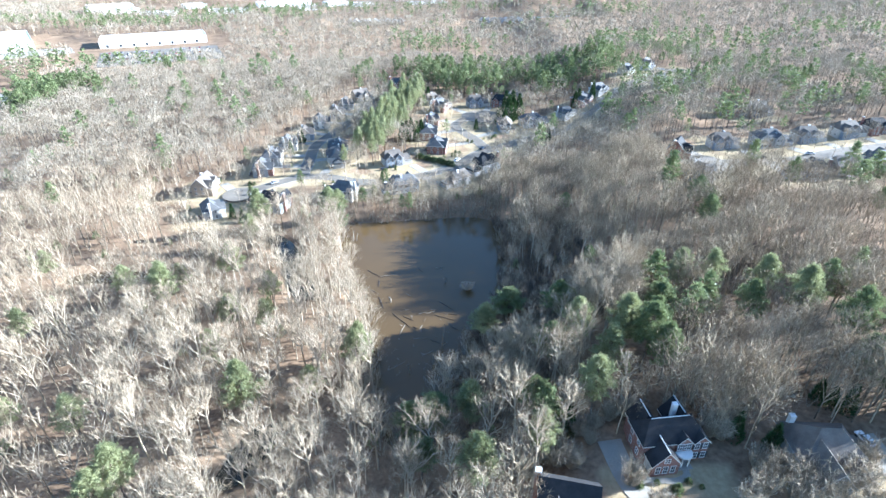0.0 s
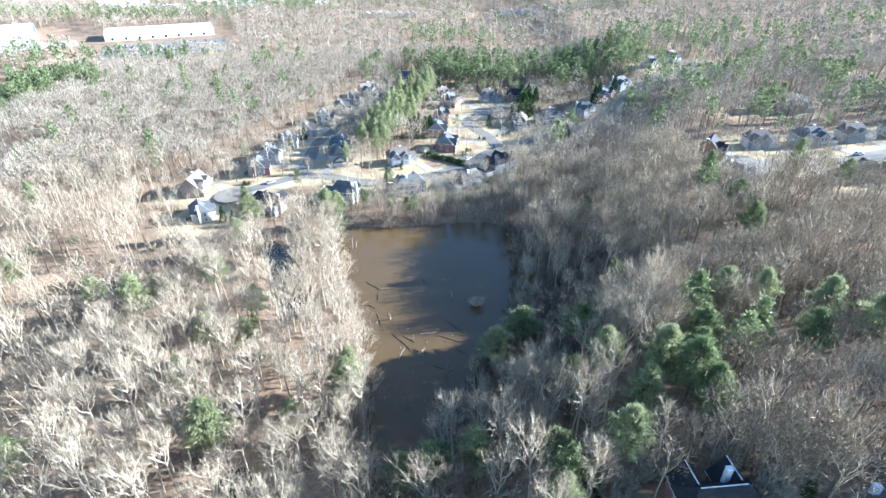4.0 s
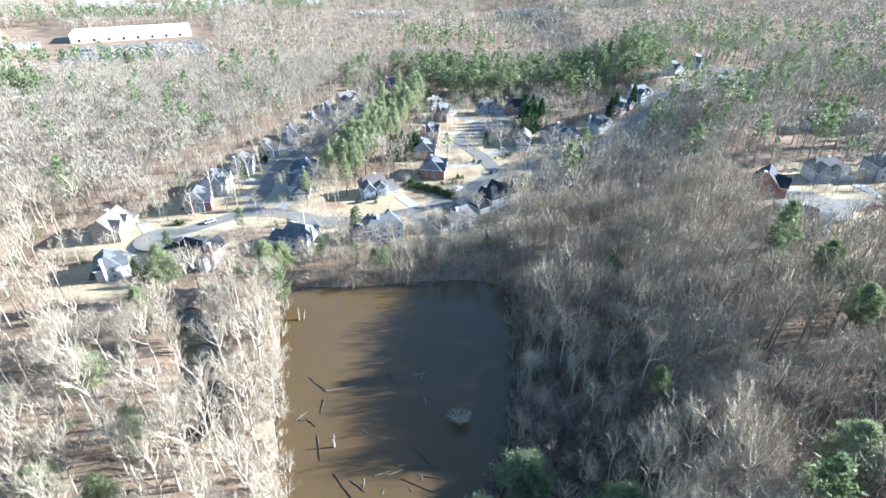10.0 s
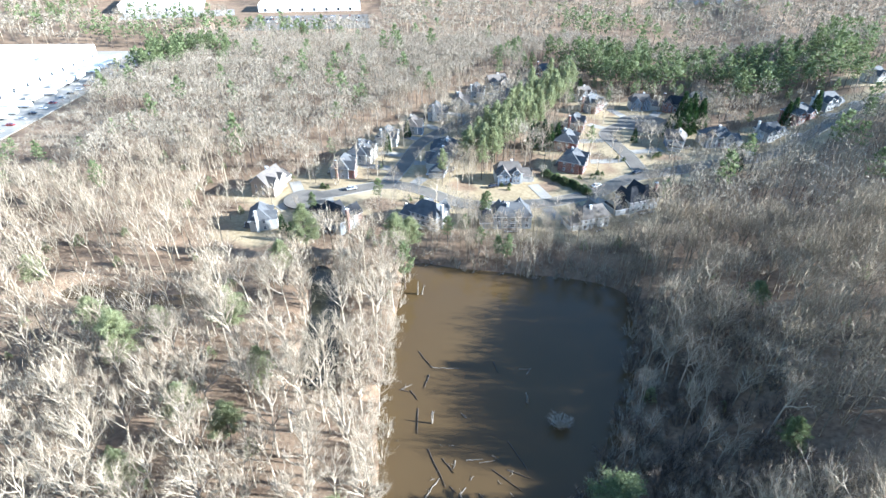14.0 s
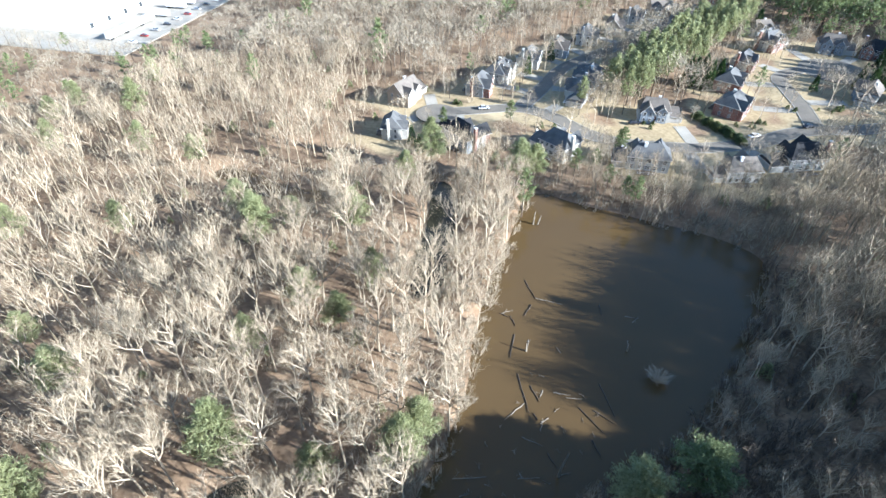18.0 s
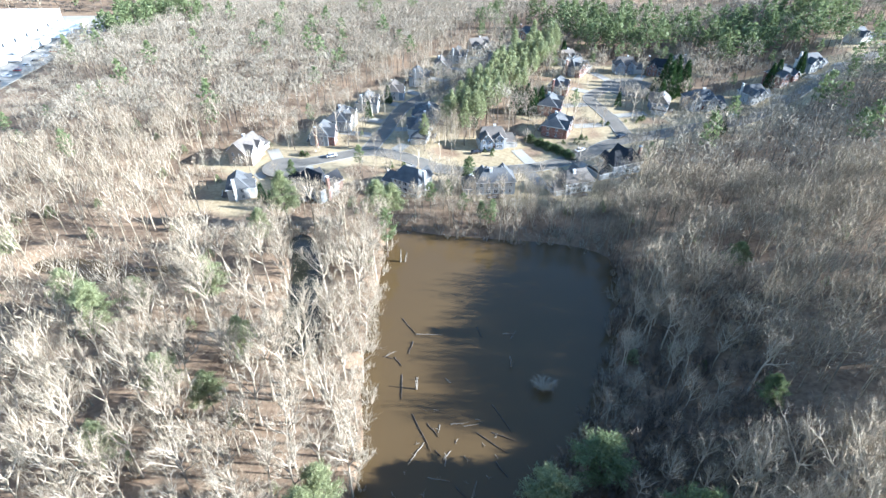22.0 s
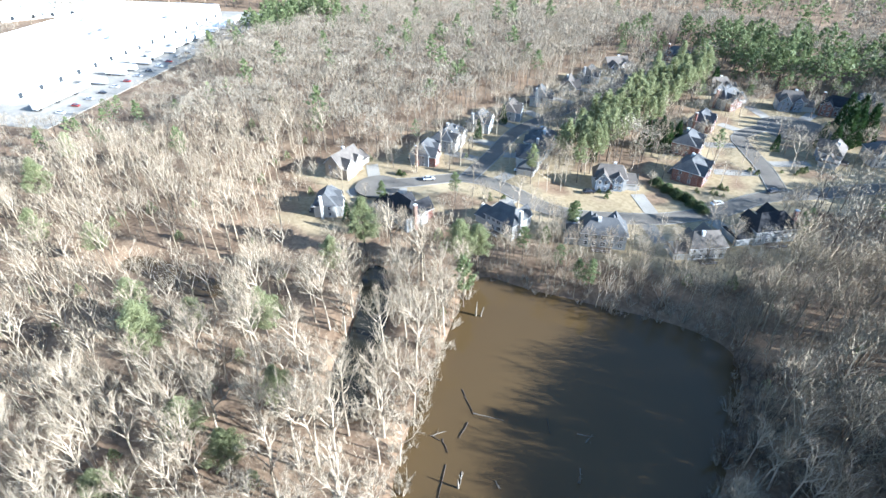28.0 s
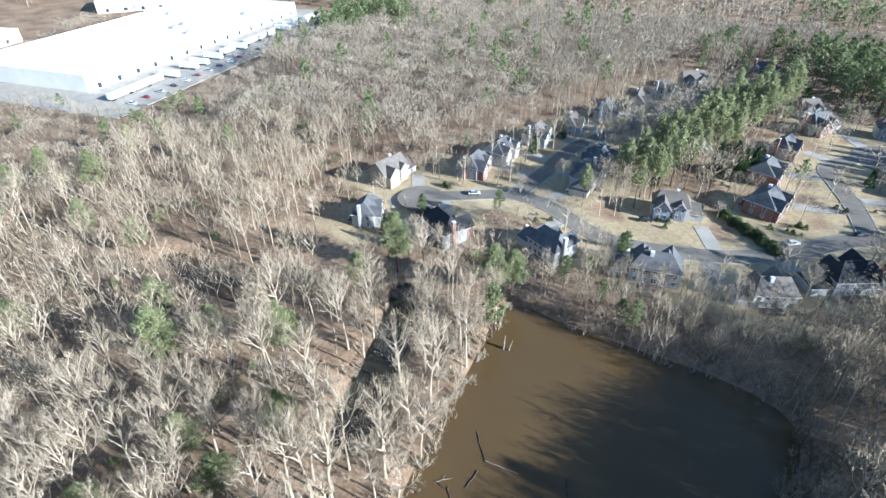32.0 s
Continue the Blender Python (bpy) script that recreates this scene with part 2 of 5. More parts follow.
HOLLOW = np.array([(-50, 103), (-45, 102), (-46, 94), (-50, 86), (-55, 84), (-53, 94)], float)


def rounded(poly, rounds=2):
    for _ in range(rounds):
        nxt = np.roll(poly, -1, 0)
        poly = np.stack([0.75 * poly + 0.25 * nxt, 0.25 * poly + 0.75 * nxt], 1).reshape(-1, 2)
    return poly


def swell(poly, by):
    """The outline moved outwards."""
    e = np.roll(poly, -1, 0) - np.roll(poly, 1, 0)
    n = np.stack([e[:, 1], -e[:, 0]], 1) / np.linalg.norm(e, axis=1, keepdims=True)
    area = (poly[:, 0] * np.roll(poly[:, 1], -1) - poly[:, 1] * np.roll(poly[:, 0], -1)).sum()
    return poly + n * by * (1 if area > 0 else -1)


LAKE, CREEK, HOLLOW, POOL = rounded(LAKE), swell(rounded(CREEK), -1.2), rounded(HOLLOW), rounded(POOL)


def outside(poly, x, y):
    """Distance to the outline, negative within it."""
    x, y = np.asarray(x, float), np.asarray(y, float)
    best, inside = np.full(x.shape, 1e9), np.zeros(x.shape, bool)
    for (ax, ay), (bx, by) in zip(poly, np.roll(poly, -1, 0)):
        dx, dy = bx - ax, by - ay
        t = np.clip(((x - ax) * dx + (y - ay) * dy) / (dx * dx + dy * dy + 1e-12), 0, 1)
        best = np.minimum(best, np.hypot(x - ax - t * dx, y - ay - t * dy))
        cross = (ay > y) != (by > y)
        inside ^= cross & (x < ax + (y - ay) * dx / (dy if abs(dy) > 1e-9 else 1e-9))
    return np.where(inside, -best, best)


def waves(x, y):
    return (np.sin(x * 0.021 + 1.3) * np.cos(y * 0.017) + 0.6 * np.sin(x * 0.047 - y * 0.031) + 0.35 * np.sin(x * 0.11 + y * 0.09))


SITES = [  # open, paved ground: centre x, y, half sizes, bearing
    (-375, 322, 78, 130, 20), (-330, 655, 78, 92, 26), (-505, 650, 90, 90, 36), (-276, 33, 96, 78, 0), (-505, 250, 55, 60, 20), (-555, 335, 60, 50, 20), (-420, 1080, 260, 60, 0), (110, 890, 90, 26, 0), (-90, 880, 60, 22, 0)]


def site_gap(x, y):
    d = np.full(np.shape(x), 1e9)
    for cx, cy, a, b, turn in SITES:
        c, s = math.cos(radians(turn)), math.sin(radians(turn))
        u, v = (x - cx) * c + (y - cy) * s, -(x - cx) * s + (y - cy) * c
        d = np.minimum(d, np.maximum(np.abs(u) - a, np.abs(v) - b))
    return d


def land(x, y):
    """Height of the ground without the ponds."""
    x, y = np.asarray(x, float), np.asarray(y, float)
    shore = np.interp(y, [20, 80, 98, 113, 140, 155, 180, 226, 260, 330], [-16, -12, -8, -1, 7, 14, 22, 25, 48, 75])
    wide = np.interp(y, [60, 150, 240, 330], [48, 62, 75, 70])
    z = 1.2 + 16.5 * smooth01(x - shore, 0, wide)
    z = z + 2.0 * smooth01(y, 232, 252)
    z = z + 3.0 * smooth01(-x, 130, 190) * smooth01(-y, -150, -60)
    near = smooth01(np.hypot(x + 20, y - 230), 120, 420)
    z = z + 0.25 * waves(x * 2, y * 2) + near * 2.0 * waves(x * 0.6, y * 0.6)
    far = smooth01(y, 520, 900)
    z = z + far * 9 * np.sin(x * 0.0041 + 0.7) * np.cos(y * 0.0052 + 0.4) + smooth01(x, 230, 520) * 6
    z = z + 5.0 * smooth01(x, 58, 125) * smooth01(-y, -150, -100)
    flat = smooth01(site_gap(x, y), 0, 45)
    return z * flat + 1.5 * (1 - flat)


def ground_z(x, y):
    x, y = np.asarray(x, float), np.asarray(y, float)
    z = land(x, y)
    for poly in (LAKE, CREEK, HOLLOW, POOL):
        d = outside(poly, x, y)
        z = np.where(d < 7, -1.4 + (np.maximum(z, 0.3) + 1.4) * smooth01(d, -2.2, 7.0), z)
    return z


def gz(x, y):
    return float(ground_z(np.array([x]), np.array([y]))[0])


# ---- streets: centre lines ----
def curve(points, step=4.0):
    p = np.array(points, float)
    p = np.vstack([2 * p[0] - p[1], p, 2 * p[-1] - p[-2]])
    out = []
    for i in range(1, len(p) - 2):
        n = max(2, int(np.hypot(*(p[i + 1] - p[i])) / step))
        for t in np.arange(n) / n:
            a, b, c, d = p[i - 1 : i + 3]
            out.append(0.5 * (2 * b + (c - a) * t + (2 * a - 5 * b + 4 * c - d) * t * t + (3 * b - a - 3 * c + d) * t**3))
    return np.array(out + [p[-2]])


STREETS = {
    "main": (curve([(-104, 250), (-92, 258), (-78, 270), (-62, 271), (-42, 265), (-26, 268), (-8, 277), (8, 291), (22, 311), (37, 322), (56, 338), (80, 354), (102, 376), (150, 426), (200, 470)]), 6.6),
    "north": (curve([(-76, 270), (-77, 292), (-79, 322), (-73, 347), (-64, 378), (-57, 425), (-45, 440)]), 6.4),
    "middle": (curve([(26, 318), (20, 336), (13, 351), (8, 363), (14, 378), (27, 388)]), 6.4),
    "hill": (curve([(128, 250), (142, 252), (160, 254), (178, 256), (205, 266), (240, 275), (300, 285)]), 8.0),
}
TURNS = [(-102, 249, 8.5), (-44, 440, 12), (28, 387, 15), (128, 250, 12)]


def street_gap(x, y):
    d = np.full(np.shape(x), 1e9)
    for line, w in STREETS.values():
        for a, b in zip(line[:-1:2], line[2::2]):
            v = b - a
            t = np.clip(((x - a[0]) * v[0] + (y - a[1]) * v[1]) / (v @ v), 0, 1)
            d = np.minimum(d, np.hypot(x - a[0] - t * v[0], y - a[1] - t * v[1]) - w / 2)
    for cx, cy, r in TURNS:
        d = np.minimum(d, np.hypot(x - cx, y - cy) - r)
    return d


# houses: x, y, heading of the front (degrees from -y, anticlockwise), style
LEFT_ROW = [(-121, 253, 88, 0), (-109, 229, 120, 1), (-82, 237, 160, 2), (-99, 277, 100, 3), (-98, 294, 95, 4), (-95, 317, 95, 1), (-89, 337, 100, 5), (-84, 361, 105, 1), (-77, 383, 105, 0)]
END_ROW = [(-74, 408, 90, 1), (-66, 431, 40, 0), (-40, 475, -10, 3), (-62, 309, -85, 4), (-60, 293, -80, 1)]
LAKE_ROW = [(-49, 247, 165, 1), (-20, 255, 200, 4), (8, 264, 215, 5), (24, 284, 220, 2)]
INNER_ROW = [(-29, 293, 20, 5), (-4, 315, 80, 6), (-10, 339, 85, 6), (-9, 367, 80, 3), (-3, 403, 60, 3), (-10, 424, 40, 5)]
EAST_ROW = [(24, 416, 10, 5), (44, 418, -10, 2), (42, 358, -100, 5), (60, 366, 20, 4), (86, 381, 30, 1), (102, 401, 35, 6), (116, 412, 30, 1), (147, 452, 40, 1), (170, 473, 40, 5), (56, 430, 0, 6)]
HILL_ROW = [(118, 262, 60, 9), (118, 236, 120, 4), (146, 276, 0, 5), (172, 279, 0, 4), (195, 284, 0, 5), (221, 291, 5, 5), (172, 238, 180, 2), (190, 241, 180, 0), (209, 245, 185, 3), (240, 296, 5, 2)]
BACK_ROW = [(193, 334, 10, 0), (178, 336, 0, 2), (256, 367, 0, 2), (160, 407, 20, 1), (188, 424, 20, 5), (268, 430, 0, 5)]
NEAR_ROW = [(48.6, 81.8, 7, 7), (24.5, 67.5, -12, 9), (80.5, 78.5, -3, 8)]
HOUSES = [*LEFT_ROW, *END_ROW, *LAKE_ROW, *INNER_ROW, *EAST_ROW, *HILL_ROW, *BACK_ROW, *NEAR_ROW]


def house_gap(x, y):
    d = np.full(np.shape(x), 1e9)
    for hx, hy, *_ in HOUSES:
        d = np.minimum(d, np.hypot(x - hx, y - hy))
    return d


def turf(x, y):
    """1 where mown winter lawn lies round houses and along streets."""
    wob = 2.5 * np.sin(x * 0.31 + y * 0.17) + 2.0 * np.sin(y * 0.37 - x * 0.11)
    near = np.minimum(house_gap(x, y) - 15, street_gap(x, y) - 8)
    near = np.where((y < 130) & ((y > 76) | (x < 33)), 99, near)
    near = np.where((y < 246) & (x < 80) & (x > -85) & (y > 120), 99, near)
    return 1 - smooth01(near + wob, -2, 3)


# ---- ground ----
def spread(core, grow, end):
    out, step, v = [], core, 0.0
    while v < end:
        step *= grow
        v += step
        out.append(v)
    return np.array(out)


gx = np.concatenate([-212 - spread(3.0, 1.16, 4200)[::-1], np.arange(-212, 236, 2.0), 236 + spread(3.0, 1.16, 4200)])
gy = np.concatenate([10 - spread(3.0, 1.2, 2000)[::-1], np.arange(10, 470, 2.0), 470 + spread(3.0, 1.13, 4600)])
GX, GY = np.meshgrid(gx, gy)
GZ = ground_z(GX.ravel(), GY.ravel())
nx, ny = len(gx), len(gy)
cell = (np.arange(ny - 1)[:, None] * nx + np.arange(nx - 1)[None]).ravel()
tris = np.concatenate([np.stack([cell, cell + 1, cell + nx + 1], 1), np.stack([cell, cell + nx + 1, cell + nx], 1)])


def ground_mat():
    m = bpy.data.materials.new("forest_floor")
    m.use_nodes = True
    n, l = m.node_tree.nodes, m.node_tree.links
    b = n["Principled BSDF"]
    b.inputs["Roughness"].default_value = 0.95
    b.inputs["Specular IOR Level"].default_value = 0.1
    geo, att = n.new("ShaderNodeNewGeometry"), n.new("ShaderNodeAttribute")
    att.attribute_name = "turf"

    def mixed(a, c, s, fine):
        t, u = n.new("ShaderNodeTexNoise"), n.new("ShaderNodeTexNoise")
        t.inputs["Scale"].default_value, u.inputs["Scale"].default_value = s, fine
        t.inputs["Detail"].default_value = u.inputs["Detail"].default_value = 5
        l.new(geo.outputs["Position"], t.inputs["Vector"])
        l.new(geo.outputs["Position"], u.inputs["Vector"])
        ad, mr, mx = n.new("ShaderNodeMath"), n.new("ShaderNodeMapRange"), n.new("ShaderNodeMix")
        l.new(t.outputs[0], ad.inputs[0])
        l.new(u.outputs[0], ad.inputs[1])
        mr.inputs[1].default_value, mr.inputs[2].default_value = 0.7, 1.3
        l.new(ad.outputs[0], mr.inputs[0])
        mx.data_type = "RGBA"
        mx.inputs["A"].default_value, mx.inputs["B"].default_value = (*a, 1), (*c, 1)
        l.new(mr.outputs[0], mx.inputs["Factor"])
        return mx.outputs["Result"]

    litter = mixed((0.118, 0.079, 0.051), (0.3, 0.207, 0.132), 0.07, 0.9)
    lawn = mixed((0.232, 0.176, 0.1), (0.395, 0.315, 0.195), 0.06, 0.7)
    mx = n.new("ShaderNodeMix")
    mx.data_type = "RGBA"
    l.new(att.outputs["Fac"], mx.inputs["Factor"])
    l.new(litter, mx.inputs["A"])
    l.new(lawn, mx.inputs["B"])
    l.new(mx.outputs["Result"], b.inputs["Base Color"])
    return m


ground_me = raw_mesh("ground", np.stack([GX.ravel(), GY.ravel(), GZ], 1), tris, [ground_mat()], smooth=True)
ground_me.attributes.new("turf", "FLOAT", "POINT").data.foreach_set("value", turf(GX.ravel(), GY.ravel()).astype(np.float32))
tagged(new("ground", ground_me), "leaf-littered forest floor with tan winter lawns round the houses", "ground", kind="structure")


def sheet(name, poly, z, material, label):
    bm = bmesh.new()
    f = bm.faces.new([bm.verts.new((x, y, z)) for x, y in poly])
    bmesh.ops.triangulate(bm, faces=[f])
    bmesh.ops.recalc_face_normals(bm, faces=bm.faces)
    for f in bm.faces:
        if f.normal.z < 0:
            f.normal_flip()
    return tagged(part(name, bm, material), label, "water", kind="structure")


sheet("water", swell(LAKE, 3), 0.0, WATER, "muddy brown lake with floating logs")
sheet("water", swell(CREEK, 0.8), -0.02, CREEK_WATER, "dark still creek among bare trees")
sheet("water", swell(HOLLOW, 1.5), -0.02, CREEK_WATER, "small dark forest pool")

sheet("water", swell(POOL, 1.5), -0.02, WATER, "shallow muddy pool in the woods")


# ---- streets, kerbs, drives ----
def strip(name, line, left, right, lift, material, label, category):
    line = np.asarray(line, float)
    d = np.gradient(line, axis=0)
    nrm = np.stack([-d[:, 1], d[:, 0]], 1) / np.linalg.norm(d, axis=1, keepdims=True)
    a, b = line + nrm * left, line + nrm * right
    za, zb = ground_z(*a.T) + lift, ground_z(*b.T) + lift
    bm = bmesh.new()
    rows = [[bm.verts.new((*a[i], za[i])), bm.verts.new((*b[i], zb[i])), bm.verts.new((*b[i], zb[i] - 0.5)), bm.verts.new((*a[i], za[i] - 0.5))] for i in range(len(line))]
    for p, q in zip(rows, rows[1:]):
        for k in range(4):
            bm.faces.new((p[k], p[(k + 1) % 4], q[(k + 1) % 4], q[k]))
    bm.faces.new(rows[0])
    bm.faces.new(rows[-1][::-1])
    bmesh.ops.recalc_face_normals(bm, faces=bm.faces)
    return tagged(part(name, bm, material), label, category, kind="structure")


def disc(name, x, y, r, lift, material, label):
    bm = bmesh.new()
    ring = [(x + r * math.cos(k * math.pi / 16), y + r * math.sin(k * math.pi / 16)) for k in range(32)]
    z = max(gz(px, py) for px, py in ring) * 0.5 + gz(x, y) * 0.5 + lift
    bm.faces.new([bm.verts.new((px, py, z)) for px, py in ring])
    r2 = bmesh.ops.extrude_face_region(bm, geom=list(bm.faces))
    for v in r2["geom"]:
        if isinstance(v, bmesh.types.BMVert):
            v.co.z -= 0.6
    bmesh.ops.recalc_face_normals(bm, faces=bm.faces)
    return tagged(part(name, bm, material), label, "road", kind="structure")


for line, w in STREETS.values():
    strip("road", line, w / 2, -w / 2, 0.14, ASPHALT, "grey asphalt residential street", "road")
    for side in (1, -1):
        strip("kerb", line, side * (w / 2 + 0.35), side * (w / 2 + 0.004), 0.2, KERB, "pale concrete kerb along the street", "kerb")
for cx, cy, r in TURNS:
    disc("road", cx, cy, r, 0.20, ASPHALT, "round asphalt turning place at the street end")

# ---- houses ----
def roof_mesh(x0, x1, y0, y1, z, rise, ridge="x", hip0=0.0, hip1=0.0, over=0.5, thick=0.22):
    """A roof over a rectangle: ridge along x or y, its ends hipped by the given lengths (0: gable). Slot 0 shingles, slot 1 trim."""
    sw = ridge == "y"
    a0, a1, b0, b1 = (y0, y1, x0, x1) if sw else (x0, x1, y0, y1)
    a0, a1, b0, b1 = a0 - over, a1 + over, b0 - over, b1 + over
    mid, slope = (b0 + b1) / 2, rise / ((b1 - b0) / 2 - over)
    z0 = z - over * slope
    top = [(a0, b0, z0), (a1, b0, z0), (a1, b1, z0), (a0, b1, z0), (a0 + hip0, mid, z + rise), (a1 - hip1, mid, z + rise)]
    bm = bmesh.new()
    up = [bm.verts.new((b, a, c) if sw else (a, b, c)) for a, b, c in top]
    lo = [bm.verts.new((b, a, c - thick) if sw else (a, b, c - thick)) for a, b, c in top]
    for f in ((0, 1, 5, 4), (2, 3, 4, 5)):
        bm.faces.new([up[i] for i in f])
        bm.faces.new([lo[i] for i in reversed(f)])
    edge = [(0, 1), (2, 3)]
    if hip0:
        bm.faces.new([up[i] for i in (3, 0, 4)])
        bm.faces.new([lo[i] for i in (4, 0, 3)])
        edge.append((3, 0))
    else:
        edge += [(3, 4), (4, 0)]
    if hip1:
        bm.faces.new([up[i] for i in (1, 2, 5)])
        bm.faces.new([lo[i] for i in (5, 2, 1)])
        edge.append((1, 2))
    else:
        edge += [(1, 5), (5, 2)]
    for i, j in edge:
        bm.faces.new((up[i], lo[i], lo[j], up[j])).material_index = 1
    bmesh.ops.recalc_face_normals(bm, faces=bm.faces)
    return bm


def body_mesh(x0, x1, y0, y1, z0, z, rise, ridge="x", gable0=True, gable1=True):
    """Walls with pointed gables where asked for."""
    sw = ridge == "y"
    a0, a1, b0, b1 = (y0, y1, x0, x1) if sw else (x0, x1, y0, y1)
    bm = bmesh.new()
    v = lambda a, b, c: bm.verts.new((b, a, c) if sw else (a, b, c))
    lo = [v(a0, b0, z0), v(a1, b0, z0), v(a1, b1, z0), v(a0, b1, z0)]
    hi = [v(a0, b0, z), v(a1, b0, z), v(a1, b1, z), v(a0, b1, z)]
    mid = (b0 + b1) / 2
    e0, e1 = [hi[3], hi[0]], [hi[1], hi[2]]
    bm.faces.new((lo[0], lo[1], hi[1], hi[0]))
    bm.faces.new((lo[2], lo[3], hi[3], hi[2]))
    p0 = v(a0, mid, z + rise - 0.12) if gable0 else None
    p1 = v(a1, mid, z + rise - 0.12) if gable1 else None
    bm.faces.new([lo[3], lo[0], hi[0]] + ([p0] if p0 else []) + [hi[3]])
    bm.faces.new([lo[1], lo[2], hi[2]] + ([p1] if p1 else []) + [hi[1]])
    bm.faces.new(lo[::-1])
    bmesh.ops.recalc_face_normals(bm, faces=bm.faces)
    return bm


PIECES = {}


def piece(key, make, mats):
    if key not in PIECES:
        bm = make()
        me = bpy.data.meshes.new(key.split("|")[0])
        bm.to_mesh(me)
        bm.free()
        for m in mats:
            me.materials.append(m)
        PIECES[key] = me
    return PIECES[key]


def frame_bm(w, h):
    """Casing, meeting rail and one upright in a single piece."""
    t = 0.12
    xs, zs = (-w / 2 - t, -w / 2, -0.03, 0.03, w / 2, w / 2 + t), (-t, 0, h / 2 - 0.03, h / 2 + 0.03, h, h + t)
    bm = bmesh.new()
    g = [[bm.verts.new((x, -0.09, z)) for x in xs] for z in zs]
    for r in range(5):
        for k in range(5):
            if r in (1, 3) and k in (1, 3):
                continue
            bm.faces.new((g[r][k], g[r][k + 1], g[r + 1][k + 1], g[r + 1][k]))
    for v in bmesh.ops.extrude_face_region(bm, geom=list(bm.faces))["geom"]:
        if isinstance(v, bmesh.types.BMVert):
            v.co.y = 0.05
    bmesh.ops.recalc_face_normals(bm, faces=bm.faces)
    return bm


def window(house, x, y, z, face, w=1.1, h=1.6, shutters=False):
    """face: degrees; 0 looks to -y."""
    m = pose(x, y, z, 0, 0, face)
    fr = part("window", piece(f"window|{w:.1f}|{h:.1f}", lambda: frame_bm(w, h), [TRIM]), None, house, "white-framed sash window", m)
    part("pane", piece(f"pane|{w:.1f}|{h:.1f}", lambda: box(-w / 2, -0.035, 0, w / 2, 0.03, h), [GLASS]), None, fr)
    if shutters:
        for s in (-1, 1):
            part("shutter", piece(f"shutter|{h:.1f}", lambda: box(-0.2, -0.06, 0, 0.2, 0.04, h, 0.015), [SHUTTER]), None, fr, "dark shutter", pose(s * (w / 2 + 0.34), 0, 0))


def garage_bm():
    bm = box(-1.3, -0.06, 0, 1.3, 0.05, 2.2)
    for r in range(4):
        box(-1.2, -0.1, 0.1 + r * 0.52, 1.2, -0.05, 0.52 + r * 0.52, bm=bm)
    return bm


def chimney(house, x, y, z0, z1, material, w=0.8, d=1.3):
    bm = box(x - w, y - d / 2, z0, x + w, y + d / 2, z1 - 0.5)
    box(x - w + 0.12, y - d / 2 + 0.08, z1 - 0.5, x + w - 0.12, y + d / 2 - 0.08, z1 - 0.2, bm=bm)
    ch = part("chimney", bm, material, house)
    part("cap", box(x - w - 0.08, y - d / 2 - 0.08, z1 - 0.2, x + w + 0.08, y + d / 2 + 0.08, z1, 0.03), TRIM, ch, "pale chimney cap")


